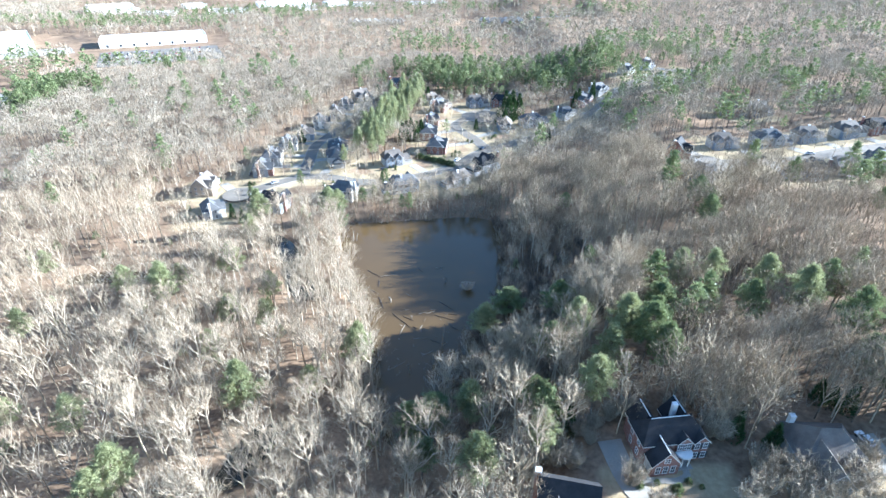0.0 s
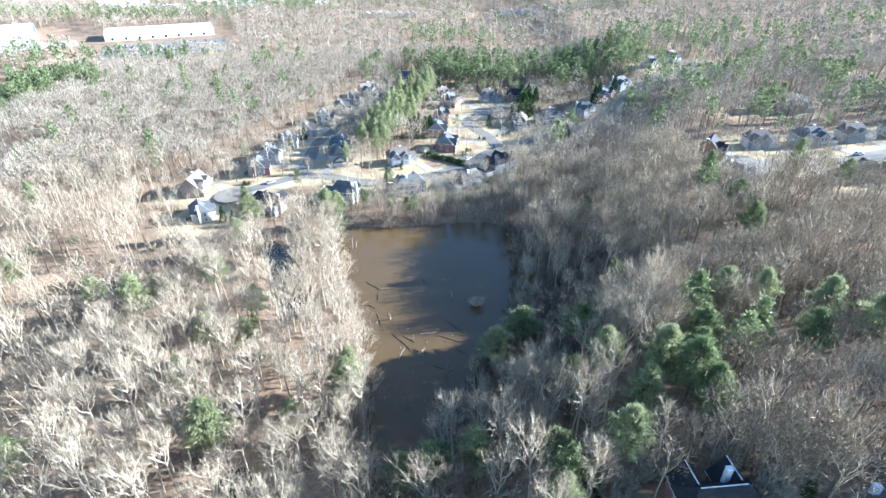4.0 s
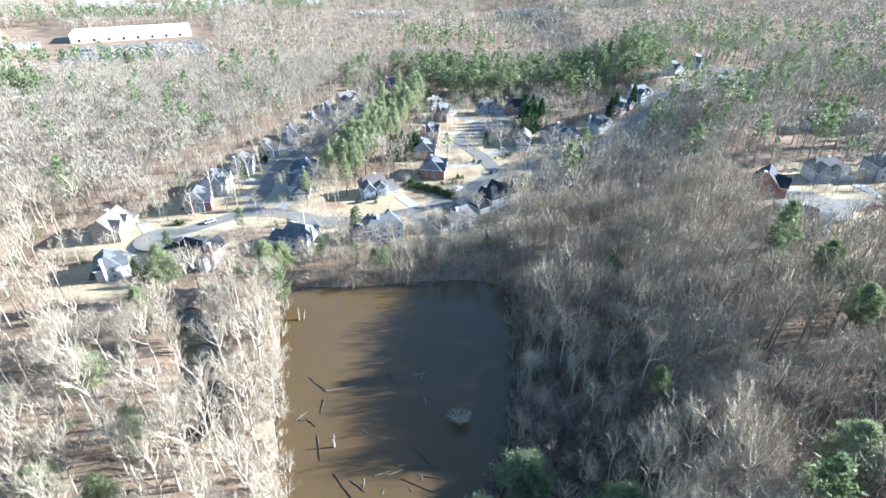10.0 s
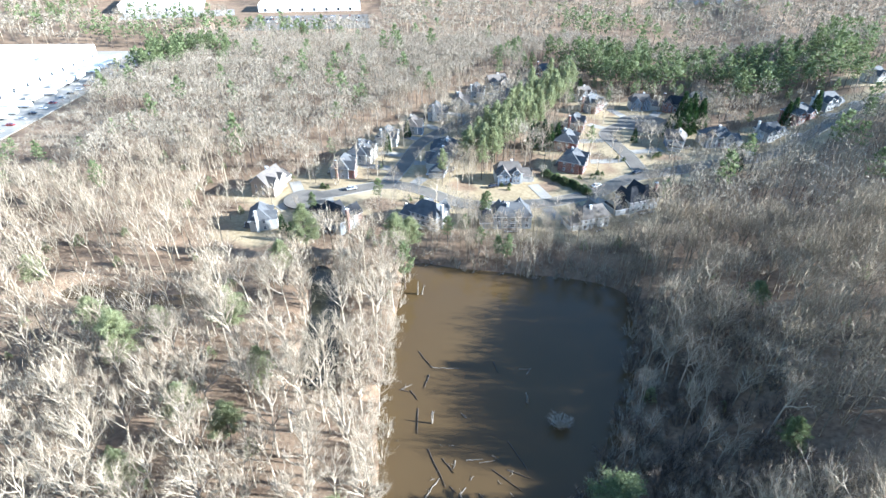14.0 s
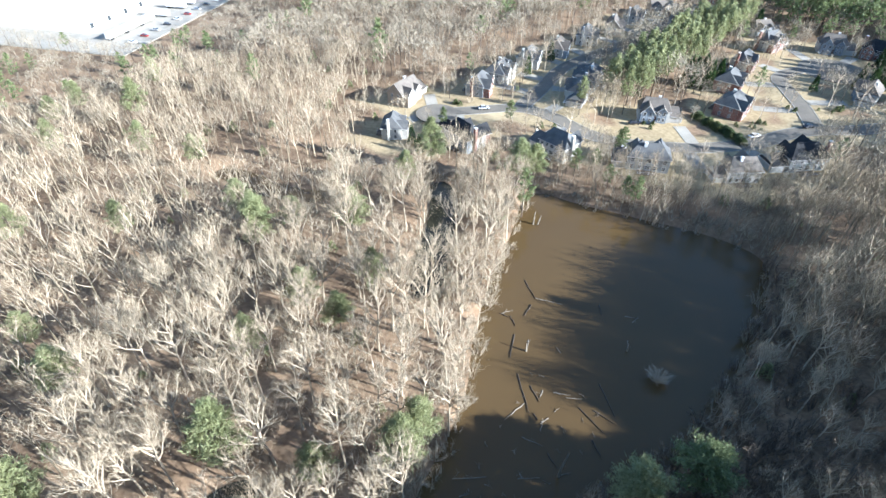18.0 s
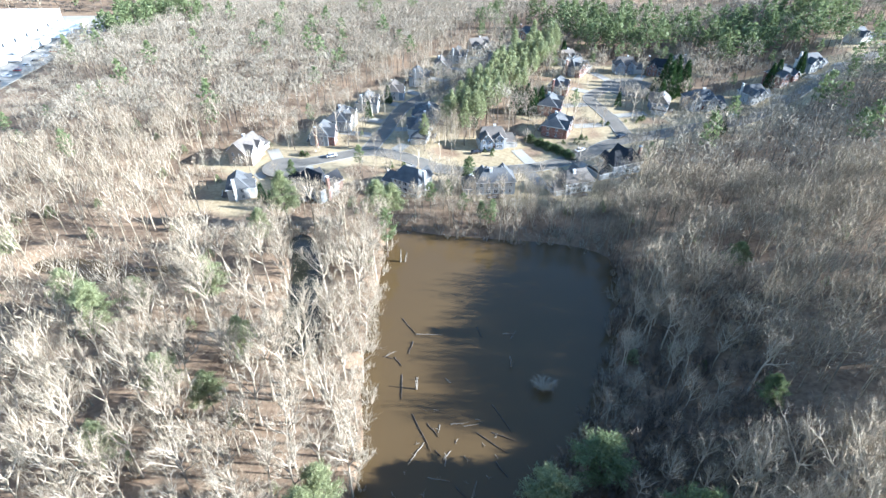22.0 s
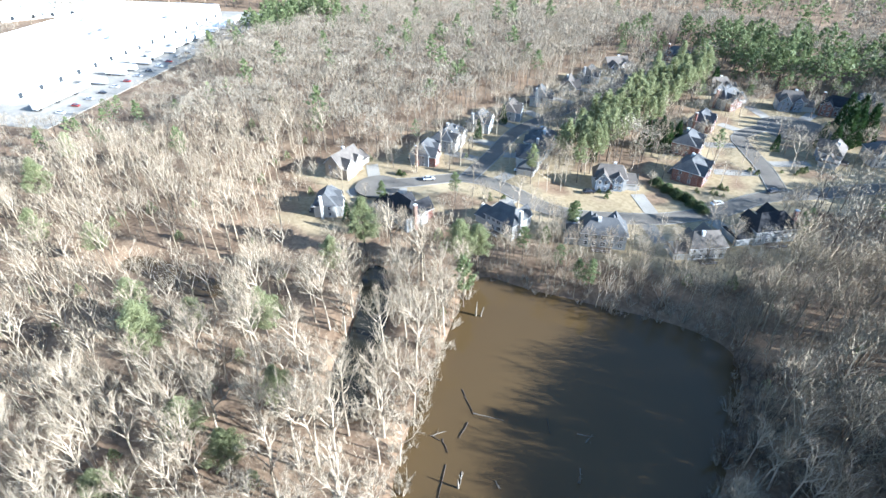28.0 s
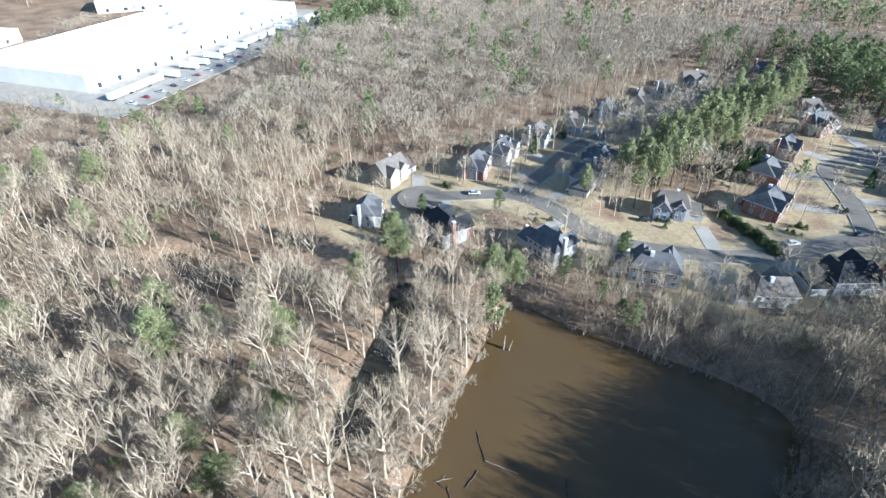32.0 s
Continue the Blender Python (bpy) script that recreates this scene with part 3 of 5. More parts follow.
def make_house(label, walls, front, roof, w=15.0, d=9.5, h=5.8, rise=4.2, wing=5.6, wing_out=3.0, garage=6.4, hip=3.5, chim=1, shut=True, rear=True, third=False):
    """A two-storey suburban house, front to -y, ground at z = 0; it has a footing that reaches below."""
    house = new("house")
    tagged(house, label, "house", group="neighbourhood houses")
    x0, x1, y0, y1 = -w / 2, w / 2, -d / 2, d / 2
    part("wall", body_mesh(x0, x1, y0, y1, -3.5, h, rise, "x", hip == 0, hip == 0), walls, house)
    part("roof", roof_mesh(x0, x1, y0, y1, h, rise, "x", hip, hip), [roof, TRIM], house)
    # the projecting front wing with its gable, and a smaller one
    wx0, wx1 = x0 + 0.8, x0 + 0.8 + wing
    part("wall", body_mesh(wx0, wx1, y0 - wing_out, y0 + 0.2, -3.5, h - 0.4, wing * 0.56, "y", True, False), front, house, "gabled front wing")
    part("roof", roof_mesh(wx0, wx1, y0 - wing_out, 0.3, h - 0.4, wing * 0.56, "y", 0, 2.2), [roof, TRIM], house)
    sx0, sx1 = x1 - 5.4, x1 - 1.4
    part("wall", body_mesh(sx0, sx1, y0 - 1.1, y0 + 0.2, -3.5, h - 0.1, 2.1, "y", True, False), front, house, "small gabled bay")
    part("roof", roof_mesh(sx0, sx1, y0 - 1.1, -0.2, h - 0.1, 2.1, "y", 0, 1.4), [roof, TRIM], house)
    # garage wing at the side
    if garage:
        g0, g1 = x1 - 0.2, x1 + garage
        part("wall", body_mesh(g0, g1, y0 + 1.0, y1 - 0.6, -3.5, 3.1, 3.0, "x", False, True), walls, house, "garage wing")
        part("roof", roof_mesh(g0 - 0.6, g1, y0 + 1.0, y1 - 0.6, 3.1, 3.0, "x", 0, 1.8), [roof, TRIM], house)
        for k in range(2):
            part("garage_door", piece("garage_door", garage_bm, [GARAGE]), None, house, "panelled garage door", pose(g0 + 1.8 + 2.9 * k, y0 + 1.0, 0.05))
    # front windows
    for z in (0.7, 3.5) if h > 4 else (0.7,):
        for k in range(2):
            window(house, wx0 + wing * (0.28 + 0.44 * k), y0 - wing_out, z, 0, 1.0, 1.6)
        window(house, (sx0 + sx1) / 2 - 0.9, y0 - 1.1, z, 0, 0.9, 1.6)
        window(house, (sx0 + sx1) / 2 + 0.9, y0 - 1.1, z, 0, 0.9, 1.6)
    mx = (wx1 + sx0) / 2
    if h > 4:
        window(house, mx, y0, 3.5, 0, 1.2, 1.5, shut)
    window(house, (wx0 + wx1) / 2, y0 - wing_out, h + 0.5, 0, 0.8, 0.9)
    dr = part("door", piece("door", lambda: box(-0.55, -0.07, 0, 0.55, 0.05, 2.1, 0.02), [DOOR]), None, house, "painted front door", pose(mx, y0, 0.3))
    part("surround", piece("surround", lambda: frame_bm(1.2, 2.2), [TRIM]), None, dr)
    bm = bmesh.new()
    for s in range(3):
        box(mx - 1.4, y0 - 1.9 + 0.4 * s, -1.5, mx + 1.4, y0 - 0.003, 0.1 * s + 0.08, bm=bm)
    part("step", bm, CONCRETE, house, "concrete front steps")
    # rear and sides
    if rear:
        for z in (0.7, 3.5):
            for k in range(5):
                window(house, x0 + w * (0.12 + 0.19 * k), y1, z, 180, 1.2 if k != 2 else 1.7, 1.6)
        bm = box(-w * 0.2, y1, 0.0, w * 0.25, y1 + 3.2, 0.18)
        for px in (-w * 0.2 + 0.1, 0.0, w * 0.25 - 0.1):
            box(px - 0.09, y1 + 3.0, -3.5, px + 0.09, y1 + 3.18, 1.0, bm=bm)
        dk = part("deck", bm, BARK_DARK, house, "raised timber deck")
        bm = box(-w * 0.2, y1 + 3.06, 0.98, w * 0.25, y1 + 3.12, 1.06)
        box(-w * 0.2, y1 + 3.06, 0.35, w * 0.25, y1 + 3.12, 0.42, bm=bm)
        part("rail", bm, TRIM, dk)
    for z in (0.7, 3.5) if h > 4 else (0.7,):
        for k in range(2):
            window(house, x0, y0 + d * (0.3 + 0.4 * k), z, -90, 1.0, 1.5)
    if third:
        for k in (-1, 1):
            bx = k * w * 0.2
            part("dormer", body_mesh(bx - 0.9, bx + 0.9, -d * 0.28, 0, h + 0.8, h + 2.3, 0.9, "y", True, False), walls, house)
            part("roof", roof_mesh(bx - 0.9, bx + 0.9, -d * 0.28, 0.2, h + 2.3, 0.9, "y", 0, 0, 0.25, 0.12), [roof, TRIM], house, "dormer roof")
            window(house, bx, -d * 0.28, h + 1.0, 0, 0.8, 1.1)
    if chim:
        cx = x0 - 0.6 if chim == 1 else x0 + w * (0.62 if chim == 2 else 0.12)
        chimney(house, cx, d * (0.12 if chim < 3 else 0.4), -3.0 if chim == 1 else h, h + rise + (0.4 if chim < 3 else -1.4), front if chim == 1 else TRIM, 0.55, 1.1)
    return house


def make_manor():
    """Brick house with black roofs: two rear wings, a low front wing, two small front gables and a columned porch."""
    house = new("house")
    tagged(house, "dark-roofed brick house with bright white gable trim", "house", group="neighbourhood houses")
    roof = ROOFS[2]

    def block(x0, x1, y0, y1, h, rise, ridge, hip0, hip1, over=0.35, wall=True, name=""):
        if wall:
            part("wall", body_mesh(x0, x1, y0, y1, -3.5, h, rise, ridge, hip0 == 0, hip1 == 0), RED_BRICK, house, name)
        part("roof", roof_mesh(x0, x1, y0, y1, h, rise, ridge, hip0, hip1, over, 0.26), [roof, TRIM], house)

    block(-7.0, 7.2, -3.6, 3.4, 5.6, 3.5, "x", 2.6, 3.0)
    block(-6.6, -1.6, 0.0, 5.8, 5.4, 3.3, "y", 2.0, 0.0, name="rear gabled wing")
    block(1.0, 6.4, 0.0, 5.8, 5.5, 3.4, "y", 2.0, 0.0, name="rear gabled wing")
    block(-6.2, -0.3, -7.0, -3.3, 3.4, 3.3, "y", 0.0, 0.0, name="low gabled front wing")
    part("roof", roof_mesh(-6.2, -0.3, -3.6, -0.6, 3.4, 3.3, "y", 0.0, 1.5, 0.05, 0.2), [roof, TRIM], house)
    block(0.3, 3.5, -4.1, -0.9, 5.55, 1.7, "y", 0.0, 1.2, 0.25, name="small gabled bay")
    block(4.0, 7.3, -4.2, -0.9, 5.5, 1.7, "y", 0.0, 1.2, 0.25, name="small gabled bay")
    # white strips added on the ridges in place of sunlit roof slopes
    for x0, y0, x1, y1, z in ((-4.4, -0.1, 4.2, 0.1, 9.14), (-3.35, -7.3, -3.15, -1.2, 6.75), (-4.2, 1.0, -4.0, 6.1, 8.74), (3.6, 1.0, 3.8, 6.1, 8.94)):
        part("ridge_cap", box(x0, y0, z - 0.1, x1, y1, z + 0.04, 0.02), TRIM, house, "white strip standing for a sunlit roof edge")
    for k in range(3):
        window(house, -4.9 + 1.65 * k, -7.0, 0.6, 0, 0.9, 1.9)
    window(house, -3.25, -7.0, 3.7, 0, 1.1, 1.0)
    for z in (0.7, 3.5):
        for x, y in ((0.9, -4.1), (2.9, -4.1), (4.7, -4.2), (6.5, -4.2)):
            if z > 3 or x > 4:
                window(house, x, y, z, 0, 0.85, 1.7, x > 4)
    window(house, 1.9, -4.1, 3.6, 0, 0.9, 1.5)
    for z in (0.7, 3.5):
        for k in range(2):
            window(house, -7.0, -1.6 + 3.2 * k, z, -90, 1.0, 1.5)
    part("garage_door", piece("garage_door", garage_bm, [GARAGE]), None, house, "panelled garage door", pose(-6.2, -5.2, 0.05, 0, 0, -90))
    dr = part("door", piece("door", lambda: box(-0.55, -0.07, 0, 0.55, 0.05, 2.1, 0.02), [DOOR]), None, house, "painted front door", pose(1.9, -4.1, 0.3))
    part("surround", piece("surround", lambda: frame_bm(1.2, 2.2), [TRIM]), None, dr)
    bm = bmesh.new()
    bmesh.ops.create_cone(bm, cap_ends=True, segments=20, radius1=2.0, radius2=1.9, depth=0.4)
    for v in bm.verts:
        v.co = Vector((v.co.x + 1.9, min(v.co.y, 0) - 4.15, v.co.z + 3.0))
    porch = part("porch_roof", bm, TRIM, house, "white half-round porch roof")
    for a in (-65, -25, 25, 65):
        cm = bmesh.new()
        bmesh.ops.create_cone(cm, cap_ends=True, segments=10, radius1=0.16, radius2=0.13, depth=4.4)
        part("column", cm, TRIM, porch, "white porch column", pose(1.9 + 1.7 * math.sin(radians(a)), -4.15 - 1.7 * math.cos(radians(a)), 0.6))
    part("step", box(0.2, -6.4, -1.5, 3.6, -4.2, 0.15, 0.03), CONCRETE, house, "concrete front steps")
    chimney(house, 2.0, 2.6, 5.0, 10.2, TRIM, 0.5, 0.9)
    return house


FAR_AWAY = pose(0, -900, -60)
STYLES = [
    make_house("cream stucco house with steep brown-grey gables", STUCCO, STUCCO, ROOFS[1], 14, 9, 5.8, 4.4, 5.6, 2.6, 5.8, 0, 2),
    make_house("white sided house with a grey shingle roof", WHITE_SIDING, WHITE_SIDING, ROOFS[0], 12.5, 9, 5.8, 4.0, 5.0, 2.6, 5.2, 3.2, 1),
    make_house("dark-roofed grey house among trees", GREY_SIDING, RED_BRICK, ROOFS[2], 15, 9.5, 5.6, 4.0, 5.6, 3.0, 6.2, 3.8, 1),
    make_house("grey-roofed house with brick front wing", GREY_SIDING, RED_BRICK, ROOFS[0], 14, 9, 5.8, 3.8, 5.4, 3.0, 5.8, 3.4, 1),
    make_house("pale grey house with a hipped roof and rear deck", GREY_SIDING, WHITE_SIDING, ROOFS[0], 15.5, 10, 6.0, 3.6, 5.2, 1.6, 5.2, 4.2, 2, third=True),
    make_house("white house with brown roof and twin front gables", WHITE_SIDING, BLUE_SIDING, ROOFS[1], 13.5, 8.8, 5.6, 4.0, 5.8, 2.8, 5.0, 2.6, 2),
    make_house("red brick house with a grey roof and white trim", RED_BRICK, RED_BRICK, ROOFS[0], 15, 10.5, 5.8, 3.6, 5.2, 1.8, 0, 4.4, 2),
    make_manor(),
    make_house("low grey-roofed house with a white chimney", WHITE_SIDING, GREY_SIDING, ROOFS[1], 13.5, 11.5, 3.2, 4.6, 6.6, 4.4, 0, 5.2, 3, False, False),
    make_house("black-roofed house with bright white gable boards", RED_BRICK, RED_BRICK, ROOFS[2], 11, 9, 5.4, 4.6, 5.4, 3.2, 0, 0, 1, False, False),
]
SIZES = (0.88, 0.83, 0.92, 0.86, 0.9)
for n, (hx, hy, turn, style) in enumerate(HOUSES):
    z = gz(hx, hy)
    ob = copy_thing(STYLES[style], pose(hx, hy, z + 0.15, 0, 0, turn))
    ob.scale = (SIZES[n % 5],) * 3 if n < len(HOUSES) - 3 else (1.0, 1.0, 1.0)
for s in STYLES:
    for o in (*s.children_recursive, s):
        bpy.data.objects.remove(o)

# drives from each garage to the nearest street
ALL_LINES = np.concatenate([line for line, w in STREETS.values()])
for hx, hy, turn, style in HOUSES[:-3]:
    a = radians(turn)
    gxw, gyw = hx + 10 * math.cos(a) + 5.5 * math.sin(a), hy + 10 * math.sin(a) - 5.5 * math.cos(a)
    k = np.argmin(np.hypot(ALL_LINES[:, 0] - gxw, ALL_LINES[:, 1] - gyw))
    if 6 < np.hypot(*(ALL_LINES[k] - (gxw, gyw))) < 34:
        to = ALL_LINES[k] + (np.array([gxw, gyw]) - ALL_LINES[k]) * (4.0 / np.hypot(*(ALL_LINES[k] - (gxw, gyw))))
        strip("driveway", np.linspace((gxw, gyw), to, 6), 2.4, -2.4, 0.11, CONCRETE, "pale concrete driveway", "driveway")
strip("driveway", curve([(37.5, 84), (38, 78), (39, 72), (42, 66), (43, 58)]), 2.6, -2.6, 0.12, CONCRETE, "pale concrete driveway beside the brick house", "driveway")
strip("path", curve([(41, 73.4), (45, 73.2), (49, 73.2), (51.2, 74.6), (51, 77)], 1.0), 0.7, -0.7, 0.1, CONCRETE, "curved pale front path", "path")
strip("driveway", curve([(92, 83), (92.5, 74), (95, 60)]), 2.8, -2.8, 0.12, CONCRETE, "pale concrete driveway", "driveway")


# ---- cars ----
def make_car(paint, label, wheels=True):
    car = tagged(new("car"), label, "car", group="parked cars")
    bm = box(-2.2, -0.88, 0.35, 2.2, 0.88, 0.95, 0.14)
    part("body", bm, paint, car)
    bm = bmesh.new()
    v = [bm.verts.new(c) for c in ((-1.7, -0.8, 0.94), (1.1, -0.8, 0.94), (1.1, 0.8, 0.94), (-1.7, 0.8, 0.94), (-1.2, -0.65, 1.5), (0.45, -0.65, 1.5), (0.45, 0.65, 1.5), (-1.2, 0.65, 1.5))]
    for f in ((0, 1, 5, 4), (1, 2, 6, 5), (2, 3, 7, 6), (3, 0, 4, 7)):
        bm.faces.new([v[i] for i in f]).material_index = 1
    bm.faces.new(v[4:])
    part("cabin", bm, [paint, GLASS], car)
    for x in (-1.4, 1.4) if wheels else ():
        for y in (-0.82, 0.82):
            wb = bmesh.new()
            bmesh.ops.create_cone(wb, cap_ends=True, segments=12, radius1=0.34, radius2=0.34, depth=0.22)
            part("wheel", wb, RUBBER, car, "", pose(x, y, 0.34, 90))
    return car


CAR_KINDS = [make_car(p, l) for p, l in zip(CARS, ("white car parked on pavement", "black car parked on pavement", "silver car parked on pavement", "dark red car parked on pavement"))]

LOT_CARS = [make_car(p, l, False) for p, l in zip(CARS, ("white car in the car park", "black car in the car park", "silver car in the car park", "dark red car in the car park"))]


def park(x, y, turn, kind):
    copy_thing(CAR_KINDS[kind], pose(x, y, gz(x, y) + 0.25, 0, 0, turn))


for x, y, turn, kind in ((-33, 283, 30, 1), (-30, 261, 90, 0), (8, 297, 50, 0), (24, 316, 50, 1), (62, 341, 40, 2), (-61, 285, 10, 0), (91.5, 81, 100, 0), (-88, 262, 40, 2), (44, 402, 0, 1), (160, 258, 10, 1), (186, 262, 10, 2), (150, 249, 10, 3), (-70, 330, 80, 2)):
    park(x, y, turn, kind)
rc = random.Random(5)


# ---- large buildings ----
def make_hall(name, label, corner, w, l, bearing, h, units=8, lift=0.0, roof=None):
    """A flat-roofed hall: corner, width to the left of its length, bearing of its length in degrees from +x."""
    x, y = corner
    hall = tagged(new(name), label, "building")
    hall.matrix_basis = pose(x, y, min(gz(x, y), 3) + lift, 0, 0, bearing)
    part("wall", box(0, 0, -8, l, w, h), PANEL, hall)
    part("roof", box(0.6, 0.6, h - 0.6, l - 0.6, w - 0.6, h + 0.05), roof or MEMBRANE, hall, "white membrane roof")
    if w > 80:
        part("roof_patch", box(l * 0.06, w * 0.16, h + 0.05, l * 0.94, w * 0.8, h + 0.12), AGED_ROOF, hall, "aged beige roof area")
    bm = bmesh.new()
    for a in ((0, -0.003, h, l, 0.5, h + 0.7), (0, w - 0.5, h, l, w + 0.003, h + 0.7), (-0.003, 0.5, h, 0.5, w - 0.5, h + 0.7), (l - 0.5, 0.5, h, l + 0.003, w - 0.5, h + 0.7)):
        box(*a, bm=bm)
    part("parapet", bm, PANEL, hall)
    r = random.Random(int(l * 7 + w))
    for k in range(units):
        ux, uy = r.uniform(8, l - 10), r.uniform(8, w - 10)
        part("rooftop_unit", piece("rooftop_unit", lambda: box(-1.8, -1.2, 0, 1.8, 1.2, 1.6, 0.1), [STEEL]), None, hall, "steel rooftop unit", pose(ux, uy, h + 0.05))
    for k in range(int(l / 14)):
        part("dock_door", piece("dock_door", lambda: box(-1.3, -0.15, 0, 1.3, 0.05, 2.8, 0.03), [SHUTTER]), None, hall, "dark loading door", pose(8 + 14 * k, 0, 0.8))
        part("dock_door", piece("dock_door", None, None), None, hall, "dark loading door", pose(8 + 14 * k, w, 0.8, 0, 0, 180))
    return hall


def yard(name, cx, cy, a, b, turn, material, label, lift=0.35):
    """A paved slab."""
    z = gz(cx, cy) + lift
    ob = part(name, box(-a, -b, -6, a, b, 0), material, None, "", pose(cx, cy, z, 0, 0, turn))
    return tagged(ob, label, "pavement", kind="structure")


yard("pavement", -385, 314, 76, 128, 20, CONCRETE, "bright concrete lorry yard round the warehouse")
make_hall("warehouse", "huge white-roofed warehouse behind the woods", (-320, 228), 92, 212, 110, 9, 5)
yard("pavement", -312, 626, 62, 44, 26, ASPHALT, "car park before the long store")
make_hall("store", "long white flat-roofed store", (-402, 665), 46, 118, 26, 8, 6)
make_hall("store", "white flat-roofed store beside a yard", (-545, 604), 105, 90, 37, 9, 5)
yard("pavement", -478, 622, 60, 22, 37, CONCRETE, "bright paved yard before the store")
make_hall("office_building", "white flat-roofed office building", (-448, 195), 75, 62, 118, 8, 6)
make_hall("office_building", "low white office building with window bands", (-530, 325), 40, 90, 60, 9, 5)
for n in range(13):
    make_hall("far_building", "far white commercial building", (-620 + 52 * n + rc.uniform(-15, 15), 985 + 14 * n + rc.uniform(-45, 60)), rc.uniform(18, 40), rc.uniform(30, 75), rc.uniform(10, 45), rc.uniform(5, 9), 2)


def make_rowhouse(near=True):
    unit = tagged(new("rowhouse"), "pale rowhouse unit with a light grey roof", "house", group="curved row of houses")
    part("wall", body_mesh(-4.5, 4.5, -7, 7, -4, 5.6, 3.0, "y"), STUCCO, unit)
    part("roof", roof_mesh(-4.5, 4.5, -7, 7, 5.6, 3.0, "y", 0, 0, 0.3), [ROW_ROOF, TRIM], unit)
    part("wall", body_mesh(-4.3, 0, -9, -6.8, -4, 4.6, 1.6, "y", True, False), STUCCO, unit, "front bay")
    part("roof", roof_mesh(-4.3, 0, -9, -6, 4.6, 1.6, "y", 0, 0, 0.25), [ROW_ROOF, TRIM], unit)
    for z in (0.8, 3.3) if near else ():
        for x in (-3, 2.2):
            window(unit, x, -9 if x < 0 else -7, z, 0, 1.2, 1.4)
            window(unit, x, 7, z, 180, 1.2, 1.4)
    return unit


ROW_ROOF = mat("light_grey_shingles", (0.24, 0.235, 0.225), (0.34, 0.335, 0.32), 0.8, 0.3, 6)
row, far_row = make_rowhouse(), make_rowhouse(False)
RING_X, RING_Y = -277, 30
yard("pavement", RING_X, RING_Y, 82, 60, 0, CONCRETE, "pale open ground inside the curved row")
ring_line = np.array([(RING_X + 68 * math.cos(radians(k)), RING_Y + 52 * math.sin(radians(k))) for k in range(-60, 231, 6)])
strip("road", ring_line, 4.5, -4.5, 0.62, ASPHALT, "grey curved lane inside the row of houses", "road")
for n in range(29):
    a = radians(-38 + 7.4 * n)
    x, y = RING_X + 90 * math.cos(a), RING_Y + 74 * math.sin(a)
    copy_thing(row, pose(x, y, gz(x, y) + 0.3, 0, 0, math.degrees(a) - 90))
for n in range(14):
    for k in range(2):
        copy_thing(far_row, pose(60 + 9.4 * n + (n // 7) * 14, 858 + 30 * k + 2.5 * n, gz(60 + 9.4 * n, 860 + 30 * k) + 0.3, 0, 0, 12))
for n in range(9):
    copy_thing(far_row, pose(-140 + 9.4 * n, 870 + n, gz(-140 + 9.4 * n, 870) + 0.3, 0, 0, 6))
for o in (*row.children_recursive, row, *far_row.children_recursive, far_row):
    bpy.data.objects.remove(o)
for n in range(70):
    x, y = rc.uniform(-56, 56), rc.choice((-38, -24, -10, 4, 18, 32))
    c, s = math.cos(radians(26)), math.sin(radians(26))
    px, py = -312 + x * c - y * s, 626 + x * s + y * c
    copy_thing(LOT_CARS[n % 4], pose(px, py, gz(-312, 626) + 0.36, 0, 0, 116))
for n in range(22):
    y = -110 + 10 * n
    c, s = math.cos(radians(20)), math.sin(radians(20))
    px, py = -385 + 68 * c - y * s, 314 + 68 * s + y * c
    copy_thing(LOT_CARS[(n * 3) % 4], pose(px, py, gz(-385, 314) + 0.36, 0, 0, 20))
def make_trailer():
    t = tagged(new("trailer"), "white box trailer parked in the lorry yard", "trailer", group="parked trailers")
    part("body", box(-6.5, -1.3, 1.1, 6.5, 1.3, 4.0, 0.06), CARS[0], t)
    part("chassis", box(-6.2, -0.5, 0.7, 6.2, 0.5, 1.1), RUBBER, t)
    for x in (-5.2, -3.9):
        for y in (-1.05, 1.05):
            wb = bmesh.new()
            bmesh.ops.create_cone(wb, cap_ends=True, segments=10, radius1=0.5, radius2=0.5, depth=0.35)
            part("wheel", wb, RUBBER, t, "", pose(x, y, 0.5, 90))
    return t


trailer = make_trailer()
for n in range(16):
    y = -104 + 13 * n + rc.uniform(-2, 2)
    c, s = math.cos(radians(20)), math.sin(radians(20))
    px, py = -385 + 54 * c - y * s, 314 + 54 * s + y * c
    copy_thing(trailer, pose(px, py, gz(-385, 314) + 0.36, 0, 0, 20 + rc.choice((0, 0, 90))))
for o in (*trailer.children_recursive, trailer):
    bpy.data.objects.remove(o)
for c in CAR_KINDS + LOT_CARS:
    for o in (*c.children_recursive, c):
        bpy.data.objects.remove(o)


# ---- trees ----
def tube(path, radii, sides):
    """Vertices and triangles of a tapered tube."""
    path = np.asarray(path, float)
    vs, ts = [], []
    for i, (p, r) in enumerate(zip(path, radii)):
        d = path[min(i + 1, len(path) - 1)] - path[max(i - 1, 0)]
        d = d / (np.linalg.norm(d) + 1e-9)
        u = np.cross(d, (0.31, 0.95, 0.05))
        u /= np.linalg.norm(u) + 1e-9
        w = np.cross(d, u)
        for k in range(sides):
            a = 2 * math.pi * k / sides
            vs.append(p + r * (math.cos(a) * u + math.sin(a) * w))
    for i in range(len(path) - 1):
        for k in range(sides):
            a, b = i * sides + k, i * sides + (k + 1) % sides
            ts += [(a, b, b + sides), (a, b + sides, a + sides)]
    return np.array(vs), np.array(ts)


